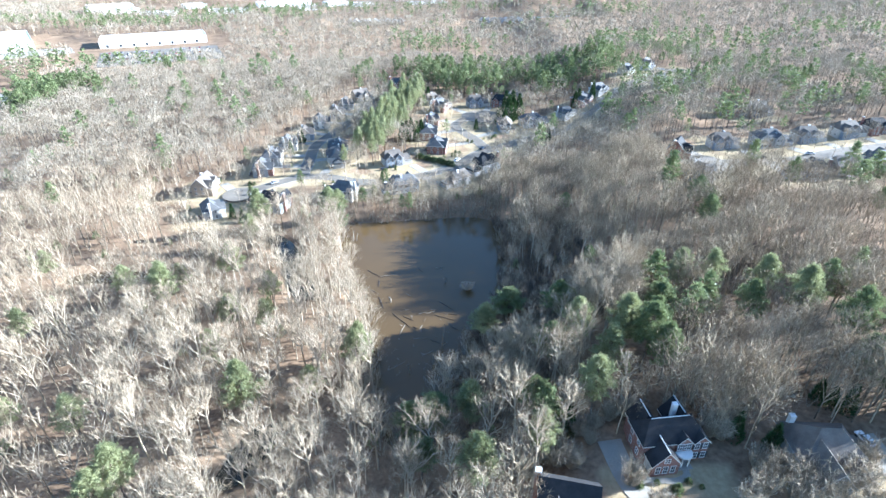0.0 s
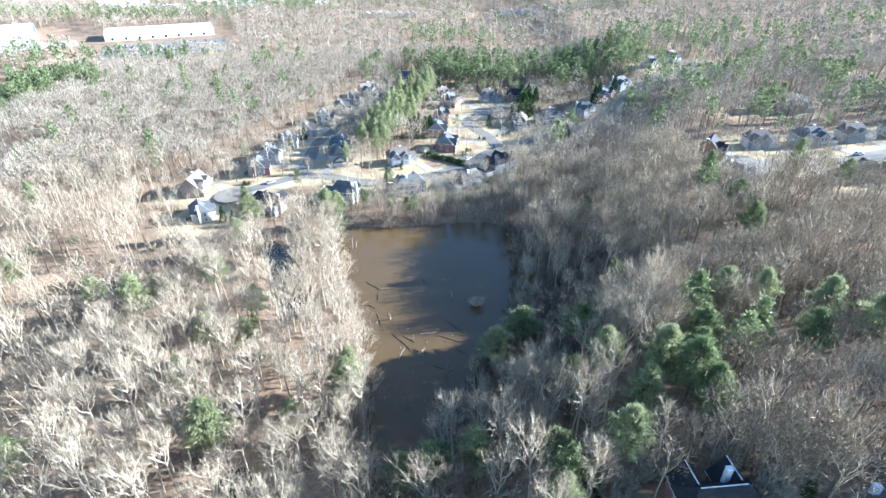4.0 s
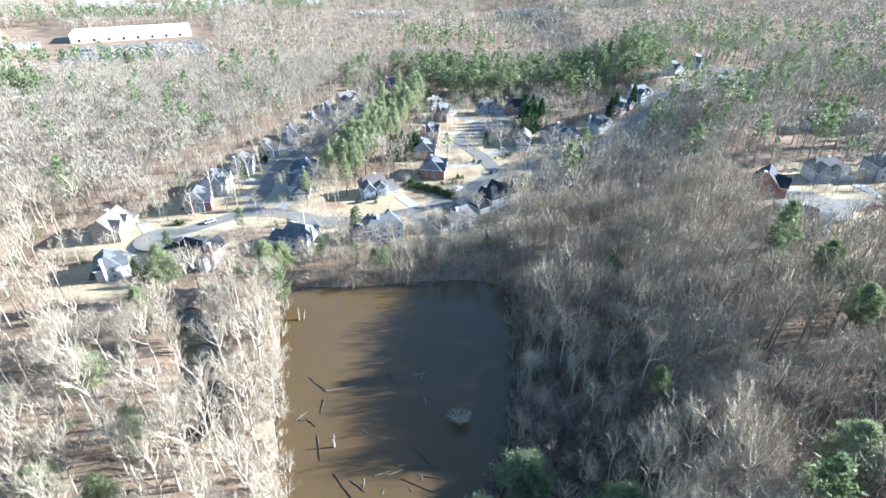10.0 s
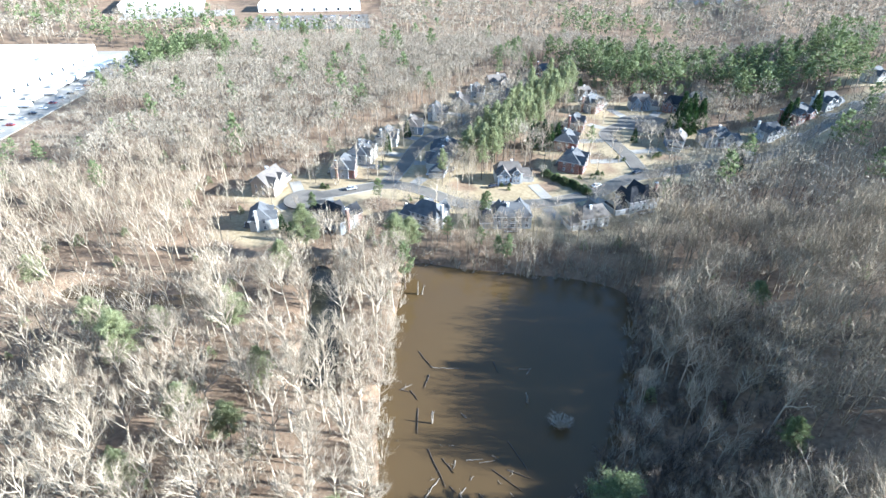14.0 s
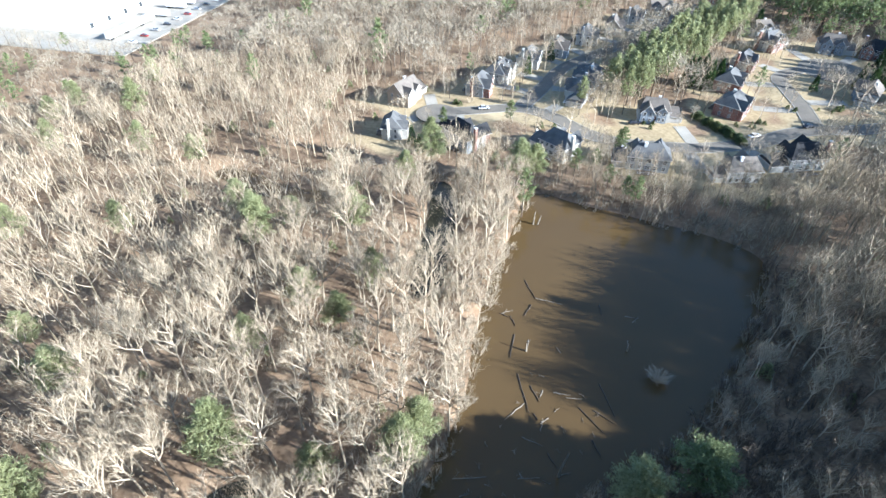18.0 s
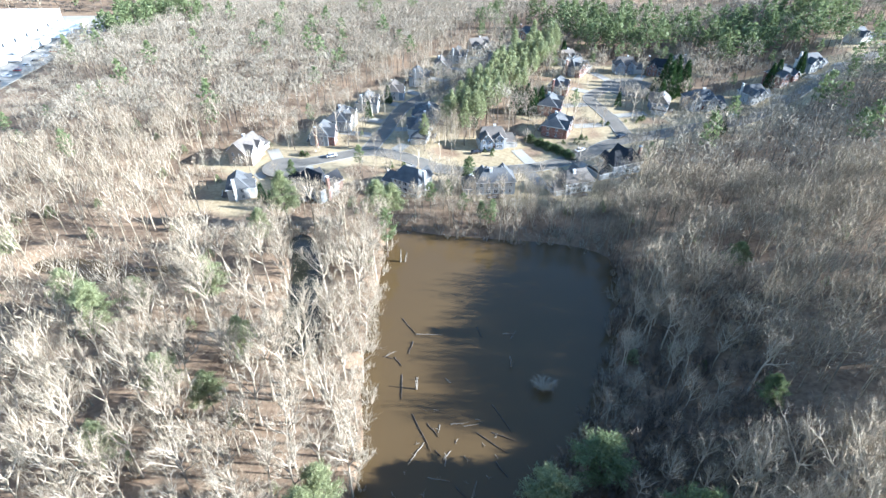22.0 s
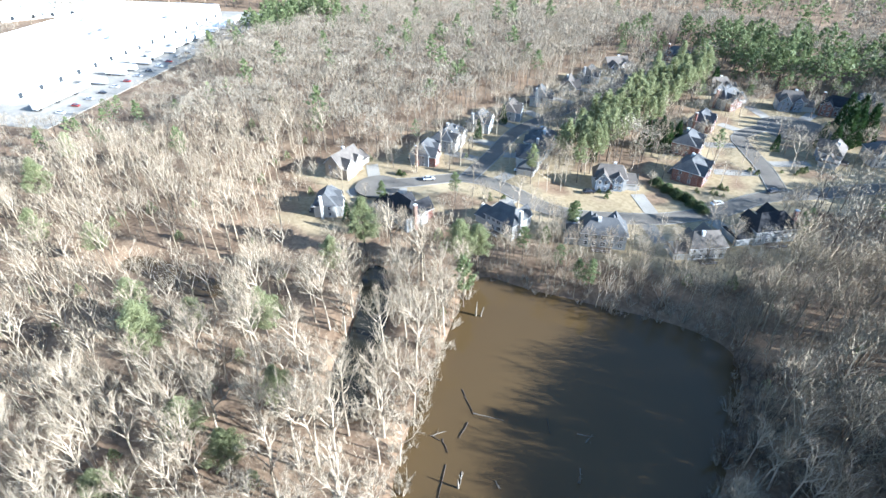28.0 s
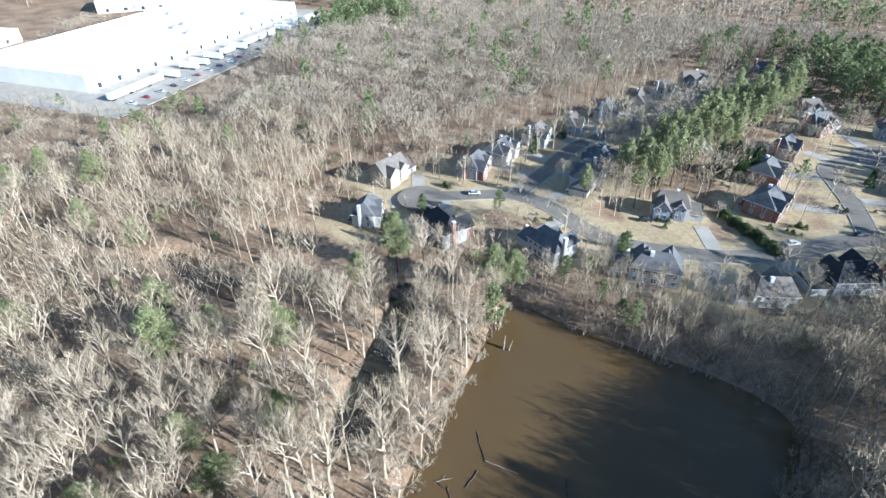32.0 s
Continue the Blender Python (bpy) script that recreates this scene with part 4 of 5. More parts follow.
class Heap:
    """Collects triangles under numbered materials."""

    def __init__(self):
        self.v, self.t, self.m, self.n = [], [], [], 0

    def add(self, v, t, m):
        v, t = np.asarray(v, float).reshape(-1, 3), np.asarray(t, int).reshape(-1, 3)
        self.v.append(v)
        self.t.append(t + self.n)
        self.m.append(np.full(len(t), m))
        self.n += len(v)

    def arrays(self, only=None):
        v, t, m = np.concatenate(self.v), np.concatenate(self.t), np.concatenate(self.m)
        if only is None:
            return v, t, m
        t = t[m == only]
        used, inv = np.unique(t, return_inverse=True)
        return v[used], inv.reshape(-1, 3), np.zeros(len(t), int)


def slivers(base, way, length, width, rng):
    """One thin triangle for each twig."""
    side = np.cross(way, rng.normal(size=way.shape))
    side /= np.linalg.norm(side, axis=1, keepdims=True) + 1e-9
    tip = base + way * length[:, None]
    w = side * (width / 2)[:, None] if np.ndim(width) else side * width / 2
    v = np.stack([base - w, base + w, tip], 1).reshape(-1, 3)
    return v, np.arange(len(v)).reshape(-1, 3)


def unit(v):
    return v / (np.linalg.norm(v, axis=-1, keepdims=True) + 1e-9)


def bare_tree(seed, level, dense=False):
    """level 0: close, 1: middle, 2: far, 3: very far. About 20 m tall at scale 1, with a domed crown whose twigs fan out from the fork; material 0 trunk, 1 limbs, 2 twigs."""
    rng = np.random.default_rng(seed)
    hp = Heap()
    H = (20.0, 19.0, 17.0, 16.0)[level]
    fork = rng.uniform(0.30, 0.46) * H if level < 2 else rng.uniform(0.25, 0.36) * H
    n = (7, 5, 3, 2)[level]
    hs = np.linspace(0, 1, n)
    sway = np.cumsum(rng.normal(0, 0.24, (n, 2)), 0) * hs[:, None]
    top = H * rng.uniform(0.80, 0.92)
    spine = np.column_stack([sway, hs * (top + 1.0) - 1.0])
    r0 = rng.uniform(0.21, 0.30) * (1.0, 0.9, 0.9, 1.1)[level]
    hp.add(*tube(spine, r0 * (1 - 0.9 * hs) + 0.015, (7, 4, 3, 3)[level]), 0)
    wide = rng.uniform(0.85, 1.2)
    limbs = (9, 7, 4, 2)[level]
    ends = []
    for k in range(limbs):
        f = fork / top + (0.9 - fork / top) * (k + rng.uniform(0, 0.8)) / limbs
        p = np.array([np.interp(f * top, spine[:, 2], spine[:, j]) for j in range(3)])
        a, inc = k * 2.4 + rng.uniform(-0.5, 0.5), radians(rng.uniform(34, 56) - 14 * f)
        reach = rng.uniform(0.8, 1.15) * 8.6 * (1 - (f - 0.3) * 0.9) * wide
        m = (5, 3, 2, 2)[level]
        path, q = [p], p
        for s in range(1, m):
            t = inc * (1 - 0.42 * s / m)
            q = q + reach / (m - 1) * (np.array([math.sin(t) * math.cos(a), math.sin(t) * math.sin(a), math.cos(t)]) + rng.normal(0, 0.13, 3))
            path.append(q)
            a += rng.normal(0, 0.2)
        path = np.array(path)
        rl = r0 * (1 - 0.66 * f) * (0.95, 0.85, 0.6, 0.7)[level]
        hp.add(*tube(path, rl * (1 - 0.85 * np.linspace(0, 1, m)) + 0.012, (5, 3, 3, 3)[level]), 1)
        way = unit(path[-1] - path[0])
        for e in range(3):
            ends.append((path[0] + (path[-1] - path[0]) * rng.uniform(0.5, 1), way))
        for c in range((6, 3, 0, 0)[level]):
            g = rng.uniform(0.25, 0.95)
            x = g * (m - 1)
            b = path[int(x)] + (path[min(int(x) + 1, m - 1)] - path[int(x)]) * (x - int(x))
            w = unit(way + unit(np.cross(way, rng.normal(0, 1, 3))) * rng.uniform(0.55, 0.95) + (0, 0, 0.15))
            ln = reach * rng.uniform(0.26, 0.46) * (1.15 - 0.5 * g)
            e = b + w * ln + (0, 0, 0.12 * ln)
            if level == 0:
                mid = b + w * ln * 0.5 + rng.normal(0, 0.1, 3)
                hp.add(*tube([b, mid, e], [rl * 0.42, rl * 0.28, 0.016], 3), 1)
                for d in range(4):
                    b2 = b + (e - b) * rng.uniform(0.25, 0.95)
                    w2 = unit(w + rng.normal(0, 0.5, 3) + (0, 0, 0.2))
                    e2 = b2 + w2 * ln * rng.uniform(0.3, 0.55)
                    hp.add(*tube([b2, e2], [rl * 0.2, 0.012], 3), 1)
                    ends += [(b2 * 0.5 + e2 * 0.5, w2), (e2, w2)]
            else:
                hp.add(*slivers(b[None], unit(e - b)[None], np.array([ln]), 0.13, rng), 1)
            ends += [(b * 0.4 + e * 0.6, w), (e, w)]
    heart = np.array([spine[n // 2][0], spine[n // 2][1], fork * 0.9])
    count = (760, 90, 0, 0)[level]
    if count:
        pick = rng.integers(0, len(ends), count)
        base = np.array([ends[i][0] for i in pick]) + rng.normal(0, 0.16, (count, 3))
        way = unit(np.array([ends[i][1] for i in pick]) * 0.8 + unit(base - heart) * 0.5 + rng.normal(0, 0.36, (count, 3)))
        hp.add(*slivers(base, way, rng.uniform(0.6, 1.6, count), (0.036, 0.075)[level], rng), 2)
    # the domed shell of fine twigs
    m = (480, 390 if dense else 240, 165, 52)[level]
    q = unit(rng.normal(0, 1, (m, 3)))
    q[:, 2] = np.where(q[:, 2] < -0.35, -q[:, 2], q[:, 2])
    lump = 1 + 0.16 * np.sin(3 * np.arctan2(q[:, 1], q[:, 0]) + seed) + 0.1 * np.sin(7 * q[:, 2] + seed)
    q = q * (rng.uniform(0.3, 1, (m, 1)) ** 0.45) * lump[:, None] * np.array([5.6 * wide, 5.6 * wide, H * 0.31]) + (sway[-1][0] * 0.6, sway[-1][1] * 0.6, H * 0.66)
    way = unit(unit(q - heart) + rng.normal(0, (0.28, 0.45, 0.7, 0.75)[level], (m, 3)))
    ln = rng.uniform(0.7, 1.6, m) * (1.1, 1.2, 1.25, 1.8)[level]
    hp.add(*slivers(q - way * ln[:, None] * 0.6, way, ln, (0.036, 0.085 if dense else 0.072, 0.195, 0.58)[level], rng), 2)
    return hp


def shrub(seed, level, stems=0):
    """A twiggy many-stemmed shrub, 5 m tall."""
    rng = np.random.default_rng(seed)
    hp = Heap()
    stems = stems or (16, 9, 5)[level]
    for k in range(stems):
        a, l = rng.uniform(0, 6.3), rng.uniform(0.25, 0.7)
        p, q = np.array([0.3 * math.cos(a), 0.3 * math.sin(a), -0.4]), np.array([l * 3.2 * math.cos(a), l * 3.2 * math.sin(a), rng.uniform(2.4, 4.4)])
        mid = (p + q) / 2 + rng.normal(0, 0.2, 3)
        hp.add(*tube([p, mid, q], [0.07, 0.05, 0.015], 3), 1)
        m = (40, 20, 10)[level]
        f = rng.uniform(0.3, 1, m)
        base = p + (q - p) * f[:, None]
        way = unit(unit(q - p) + rng.normal(0, 0.7, (m, 3)))
        hp.add(*slivers(base, way, rng.uniform(0.5, 1.4, m), (0.035, 0.07, 0.16)[level], rng), 2)
    return hp


def pine_tree(seed, level, slim=1.0):
    """A tall pine, 24 m at scale 1, its crown of needle tufts in broken layers; material 0 trunk, 1 limbs, 2 needles."""
    rng = np.random.default_rng(seed)
    hp = Heap()
    H = (20.0, 22.0, 22.0, 22.0)[level]
    n = (6, 4, 3, 2)[level]
    hs = np.linspace(0, 1, n)
    spine = np.column_stack([np.cumsum(rng.normal(0, 0.15, (n, 2)), 0), hs * (H + 0.2) - 1.0])
    hp.add(*tube(spine, 0.27 * (1 - 0.85 * hs) + 0.02, (7, 4, 3, 3)[level]), 0)
    low = rng.uniform(0.36, 0.5)
    tufts = (120, 60, 26, 10)[level]
    each = (80, 26, 11, 7)[level]
    for k in range(tufts):
        f = low + (1.0 - low) * (k + rng.uniform(0, 1)) / tufts
        a = k * 2.4 + rng.uniform(-0.4, 0.4)
        prof = math.sin(min(1.0, (f - low) / (1 - low) * 0.85 + 0.22) * math.pi) ** 0.7
        reach = prof * (rng.uniform(1.6, 5.4) if level == 0 else rng.uniform(1.6, 4.6)) * slim
        p = np.array([np.interp(f * H, spine[:, 2], spine[:, j]) for j in range(3)])
        q = p + np.array([reach * math.cos(a), reach * math.sin(a), rng.uniform(0.1, 0.9)])
        if level < 2:
            hp.add(*tube([p, q], [0.06, 0.02], 3), 1)
        size = rng.uniform(0.65, 1.2) * (1.0, 1.1, 1.35, 1.8)[level]
        back = rng.uniform(0, 0.55, (each, 1)) ** 1.4
        base = q + (p - q) * back + rng.normal(0, 0.46, (each, 3)) * size * (1, 1, 0.42) * (1 - 0.5 * back)
        way = unit(rng.normal(0, 0.8, (each, 3)) + unit(q - p) * 0.5 + (0, 0, 0.45))
        hp.add(*slivers(base - way * 0.25 * size, way, rng.uniform(0.6, 1.1, each) * size, rng.uniform(0.09, 0.2, each) * size * (1.15, 2.7, 5.2, 8.0)[level], rng), 2)
    return hp


def cypress(seed, level):
    """A dense conical evergreen, 7 m tall."""
    rng = np.random.default_rng(seed)
    hp = Heap()
    hp.add(*tube([(0, 0, -0.5), (0, 0, 6.2)], [0.16, 0.03], 5), 0)
    n = (900, 300, 120)[level]
    f = rng.uniform(0.03, 1, n)
    a = rng.uniform(0, 6.3, n)
    r = 1.75 * (1 - f) ** 0.75 * np.sqrt(rng.uniform(0.4, 1.1, n)) * (1 + 0.15 * np.sin(a * 3 + f * 9))
    base = np.column_stack([r * np.cos(a), r * np.sin(a), f * 7])
    way = unit(np.column_stack([np.cos(a), np.sin(a), np.full(n, 1.1)]) + rng.normal(0, 0.4, (n, 3)))
    hp.add(*slivers(base - way * 0.2, way, rng.uniform(0.5, 0.9, n), (0.26, 0.5, 0.8)[level], rng), 2)
    return hp


def scatter(step, x0, x1, y0, y1, seed):
    rng = np.random.default_rng(seed)
    xs, ys = np.meshgrid(np.arange(x0, x1, step), np.arange(y0, y1, step))
    p = np.stack([xs.ravel(), ys.ravel()], 1) + rng.uniform(-0.48, 0.48, (xs.size, 2)) * step
    return p, rng


GROVES = [  # where pines stand: centre, radii, share
    (48, 112, 28, 20, 0.06), (88, 128, 26, 20, 0.08), (70, 445, 95, 26, 0.8), (185, 400, 70, 60, 0.25), (60, 480, 140, 30, 0.7),
    (-310, 325, 18, 32, 0.55), (-328, 370, 18, 32, 0.6), (-345, 420, 24, 36, 0.85), (-400, 470, 60, 24, 0.9), (-400, 640, 130, 26, 0.95), (-480, 800, 160, 40, 0.8), (-300, 160, 60, 16, 0.8), (150, 330, 60, 50, 0.22),
    (-470, 560, 90, 40, 0.6), (-300, 432, 36, 20, 0.9), (-303, 388, 24, 30, 0.75), (-243, 226, 34, 22, 0.35), (-320, 522, 100, 20, 0.9), (240, 566, 90, 20, 0.8), (-300, 950, 260, 30, 0.8), (60, 960, 110, 14, 0.9), (250, 560, 120, 60, 0.35), (0, 88, 10, 14, 0.35), (240, 350, 60, 60, 0.25)]


def pine_belt(y):
    """Centre line of the belt of pines between two streets."""
    return np.interp(y, [280, 305, 330, 355, 400, 436], [-47, -43, -38, -33, -28, -22])


def pine_share(x, y):
    s = np.full(np.shape(x), 0.035)
    for cx, cy, rx, ry, k in GROVES:
        s = np.maximum(s, k * (((x - cx) / rx) ** 2 + ((y - cy) / ry) ** 2 < 1))
    return s


def open_ground(x, y):
    """True where a tree may stand."""
    ok = (outside(LAKE, x, y) > 0.8) & (outside(CREEK, x, y) > 1.6) & (outside(HOLLOW, x, y) > 0.5) & (outside(POOL, x, y) > 2.5)
    ok &= street_gap(x, y) > 4
    ok &= house_gap(x, y) > 9.5
    ok &= (np.hypot(x + 107, y - 224) > 15) & (np.hypot(x + 98, y - 212) > 12)
    ok &= site_gap(x, y) > 3
    ok &= (np.abs(x - pine_belt(y)) > 11) | (y < 276) | (y > 440)
    lawn = (street_gap(x, y) < 6) & (y > 262) & (x < 60) & (x > -72)
    ok &= ~(lawn & (pine_share(x, y) < 0.1))
    for fx, fy, fr in ((-20, 287, 12), (0, 300, 12), (-50, 280, 10), (-38, 281, 10), (20, 335, 16), (26, 386, 19), (12, 322, 10), (46, 66, 22), (75, 62, 20), (95, 74, 12), (70, 98, 9), (-88, 250, 12), (40, 340, 9), (-170, 153, 11), (-130, 168, 6)):
        ok &= np.hypot(x - fx, y - fy) > fr
    return ok


def join(name, kinds, spots, mats, label, category):
    """Many trees as one mesh: kinds are Heaps, spots rows of x, y, z, turn, scale, kind."""
    vs, ts, ms, n = [], [], [], 0
    for k, hp in enumerate(kinds):
        v, t, m = hp.arrays()
        s = spots[spots[:, 5] == k]
        if not len(s):
            continue
        c, d = np.cos(s[:, 3])[:, None], np.sin(s[:, 3])[:, None]
        x, y, z = v.T[:, None]
        sc = s[:, 4:5]
        w = np.stack([(x * c - y * d) * sc + s[:, :1], (x * d + y * c) * sc + s[:, 1:2], z * sc * s[:, 6:7] + s[:, 2:3]], -1)
        vs.append(w.reshape(-1, 3))
        ts.append((t[None] + np.arange(len(s))[:, None, None] * len(v) + n).reshape(-1, 3))
        ms.append(np.tile(m, len(s)))
        n += len(v) * len(s)
    if vs:
        tagged(new(name, raw_mesh(name, np.concatenate(vs), np.concatenate(ts), mats, np.concatenate(ms))), label, category, kind="stuff")


def tree_thing(name, hp, mats, names, label, category, group):
    ob = tagged(new(name), label, category, group=group)
    hp.m = [np.where(a == 1, 0, a) for a in hp.m]
    for k, (m, nm) in enumerate(zip(mats, names)):
        if any((a == k).any() for a in hp.m):
            v, t, i = hp.arrays(k)
            part(nm, raw_mesh(nm, v, t, [m]), None, ob)
    return ob


# Wanted edge of the shade on the lake: x for each y.
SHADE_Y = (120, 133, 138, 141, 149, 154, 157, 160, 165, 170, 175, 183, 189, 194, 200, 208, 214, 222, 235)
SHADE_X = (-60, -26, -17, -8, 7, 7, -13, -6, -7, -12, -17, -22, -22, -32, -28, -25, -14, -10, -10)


def shade_height_cap(x, y):
    """Height limit for trees on the east slope, worked back from the wanted shade edge on the lake."""
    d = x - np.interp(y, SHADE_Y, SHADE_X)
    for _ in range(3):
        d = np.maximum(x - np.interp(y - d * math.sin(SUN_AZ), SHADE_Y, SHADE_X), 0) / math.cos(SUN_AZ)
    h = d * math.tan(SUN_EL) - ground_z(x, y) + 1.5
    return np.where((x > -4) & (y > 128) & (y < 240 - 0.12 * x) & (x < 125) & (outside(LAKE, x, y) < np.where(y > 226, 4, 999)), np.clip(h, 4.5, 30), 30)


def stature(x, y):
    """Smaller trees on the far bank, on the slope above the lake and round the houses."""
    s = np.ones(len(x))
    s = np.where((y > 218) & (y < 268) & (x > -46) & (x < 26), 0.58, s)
    # slope trees cut to the heights that shape the shade on the lake
    s = np.minimum(s, shade_height_cap(x, y) / np.where(x > 50, 19.0, 24.0))
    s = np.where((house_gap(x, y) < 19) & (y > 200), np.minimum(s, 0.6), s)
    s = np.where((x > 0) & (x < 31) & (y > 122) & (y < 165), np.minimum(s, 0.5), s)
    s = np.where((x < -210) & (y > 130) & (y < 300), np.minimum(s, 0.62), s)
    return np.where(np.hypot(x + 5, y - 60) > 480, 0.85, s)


def spots_of(p, rng, kinds, low, high, wild=True):
    n = len(p)
    return np.column_stack([p, ground_z(*p.T) if n else p[:, 0], rng.uniform(0, 6.28, n), rng.uniform(low, high, n) * (stature(*p.T) if wild else 1), rng.integers(0, kinds, n), rng.uniform(0.88, 1.15, n)])


BARE_MATS, PINE_MATS = [BARK, BARK, TWIG], [BARK_DARK, BARK_DARK, NEEDLE]
# close woods
p, rng = scatter(6.6, -215, 190, 30, 262, 11)
d = np.hypot(p[:, 0] + 5, p[:, 1] - 60)
q, _ = scatter(8.0, 36, 135, 134, 262, 21)
q2, _ = scatter(4.2, -44, 28, 228, 256, 22)
# q3: trees added east of the near houses to put them in shade
q3 = np.array([(62, 88), (64, 93), (60, 96), (68, 94), (57, 92), (92, 90), (96, 86), (99, 93), (95, 98), (104, 88), (108, 94)], float)
p = np.concatenate([p, q, q2, q3])
d = np.hypot(p[:, 0] + 5, p[:, 1] - 60)
keep = open_ground(*p.T) & (d < 255) & ((p[:, 1] > 34) & ((p[:, 0] < -30) | (p[:, 1] > 56)) | (p[:, 0] > 62))
p = p[keep & ~((p[:, 0] > 88) & (p[:, 0] < 160) & (p[:, 1] < 85))]
# more trees, mostly out of view, added only to shade the near houses
shade_trees, _ = scatter(6.5, 97, 128, 86, 98, 31)
p = np.concatenate([p, shade_trees])
q4, _ = scatter(5.0, 18, 118, 86, 132, 32)
q5, _ = scatter(5.2, 61, 80, 88, 98, 33)
q4 = np.concatenate([q4, q5])
q4 = q4[(house_gap(*q4.T) > 8.5) & (np.hypot(q4[:, 0] - 79, q4[:, 1] - 94) > 6)]
p = np.concatenate([p, q4])
slope = (p[:, 0] > 0) & (p[:, 0] < 78) & (p[:, 1] > 128)
is_pine = rng.random(len(p)) < np.where(slope, 0.0, 1.0) * np.where((p[:, 0] > 97) & (p[:, 1] < 104), 0.3, np.where((p[:, 1] < 98) & (p[:, 0] > 20), 0.03, pine_share(*p.T)))
thin = rng.random(len(p)) < np.where(p[:, 0] > 34, 1.0, 0.97)
SINGLE_W = [(-68, 140), (-78, 170), (-112, 158), (-93, 150), (-60, 156), (-51, 219), (-48, 224), (-80, 213), (-75, 74), (-130, 60), (-52, 103), (-25, 126), (-68, 123), (-93, 96), (-72, 79), (-94, 162)]
SINGLE_E = [(13, 137), (22, 146.5), (35, 131), (41, 102), (51, 106), (35, 92), (82, 118), (93, 131), (100, 104), (79, 136), (29, 111), (47, 111), (22, 92), (7, 77), (-2, 96), (54, 101), (97, 119), (52, 166), (53, 215), (60, 120), (36, 116), (55, 112), (72, 139)]
single = np.array(SINGLE_W + SINGLE_E, float)
clear = np.min(np.hypot(p[:, None, 0] - single[None, :, 0], p[:, None, 1] - single[None, :, 1]), 1) > np.where(p[:, 0] > 5, 6.8, 4.2)
bare, pines = p[~is_pine & thin & clear], p[is_pine & clear]
order = np.argsort(np.hypot(bare[:, 0] + 20, bare[:, 1] - 140))
bare = bare[order]
near_spots = spots_of(bare[:300], rng, 8, 0.84, 1.18)
near_kinds = [tree_thing("bare_tree", bare_tree(100 + k, 0), BARE_MATS, ("trunk", "limbs", "crown"), "leafless pale-barked deciduous tree in winter woods", "tree", "bare trees") for k in range(8)]
for x, y, z, a, s, k, st in near_spots:
    ob = copy_thing(near_kinds[int(k)], pose(x, y, z, 0, 0, math.degrees(a)))
    ob.scale = (s, s, s * st)
rest = bare[300:]
east = rest[:, 0] > 10
join("east_woods", [bare_tree(230 + k, 1, True) for k in range(8)], spots_of(rest[east], rng, 8, 0.7, 1.15), [TWIG, TWIG, TWIG], "dense leafless woods on the hillside east of the lake", "woods")
join("woods", [bare_tree(200 + k, 1) for k in range(8)], spots_of(rest[~east], rng, 8, 0.75, 1.15), [TWIG, BARK, TWIG], "bare winter woods of pale grey trunks and twigs", "woods")
# pines that stand out one by one
pines = np.concatenate([single, pines])
pk = [tree_thing("pine_tree", pine_tree(300 + k, 0), PINE_MATS if k < 4 else [BARK_DARK, BARK_DARK, NEEDLE_LIGHT], ("trunk", "limbs", "crown"), "green pine with a tall bare trunk" if k < 4 else "yellow-green pine with a rounded crown", "tree", "pine trees") for k in range(7)]
ps = spots_of(pines[:95], rng, 4, 0.68, 0.95, False)
ps[ps[:, 0] < -20, 5] = 4 + np.arange((ps[:, 0] < -20).sum()) % 3
light = np.arange(len(ps))[(ps[:, 0] > 5) & (ps[:, 1] < 140)][::2]
ps[light, 5] = 4 + light % 3
ps[: len(SINGLE_W), 4] *= 1.15
ps[len(SINGLE_W) : len(single), 4] = 0.9 + 0.17 * np.sin(np.arange(len(SINGLE_E)) * 2.1) ** 2
ps[len(SINGLE_W) : len(SINGLE_W) + 3, 4] = (1.1, 1.15, 1.1)
ps[len(SINGLE_W) : len(SINGLE_W) + 3, 6] = (0.7, 0.58, 0.85)
ps[len(SINGLE_W) + 17 : len(SINGLE_W) + 19, 4] = (0.55, 0.7)
for x, y, z, a, s, k, st in ps:
    ob = copy_thing(pk[int(k)], pose(x, y, z, 0, 0, math.degrees(a)))
    ob.scale = (s, s, s * st)
P1 = [pine_tree(400 + k, 1) for k in range(5)]
join("pine_woods", P1, spots_of(pines[95:], rng, 5, 0.75, 1.05), PINE_MATS, "green pines among bare trees", "woods")
# trees among the houses
p, rng = scatter(8.5, -112, 62, 262, 445, 17)
p = p[(house_gap(*p.T) > 7.5) & (street_gap(*p.T) > 2.5) & (rng.random(len(p)) < np.where(p[:, 0] > -30, 0.32, 0.6))]
p = p[~((np.hypot(p[:, 0] + 20, p[:, 1] - 287) < 13) | (np.hypot(p[:, 0], p[:, 1] - 300) < 12) | (np.hypot(p[:, 0] + 48, p[:, 1] - 279) < 11))]
join("yard_woods", [bare_tree(250 + k, 1, True) for k in range(5)], spots_of(p, rng, 5, 0.5, 0.9, False), BARE_MATS, "leafless yard trees among the houses", "woods")
p, rng = scatter(4.9, -66, -8, 278, 436, 18)
off = p[:, 0] - pine_belt(p[:, 1])
p = p[(np.abs(off) < np.interp(p[:, 1], [280, 300, 350, 436], [7, 9, 10, 9])) & (house_gap(*p.T) > 7.5) & (street_gap(*p.T) > 2)]
bare_part = rng.random(len(p)) < np.where(p[:, 1] < 294, 0.75, 0.16)
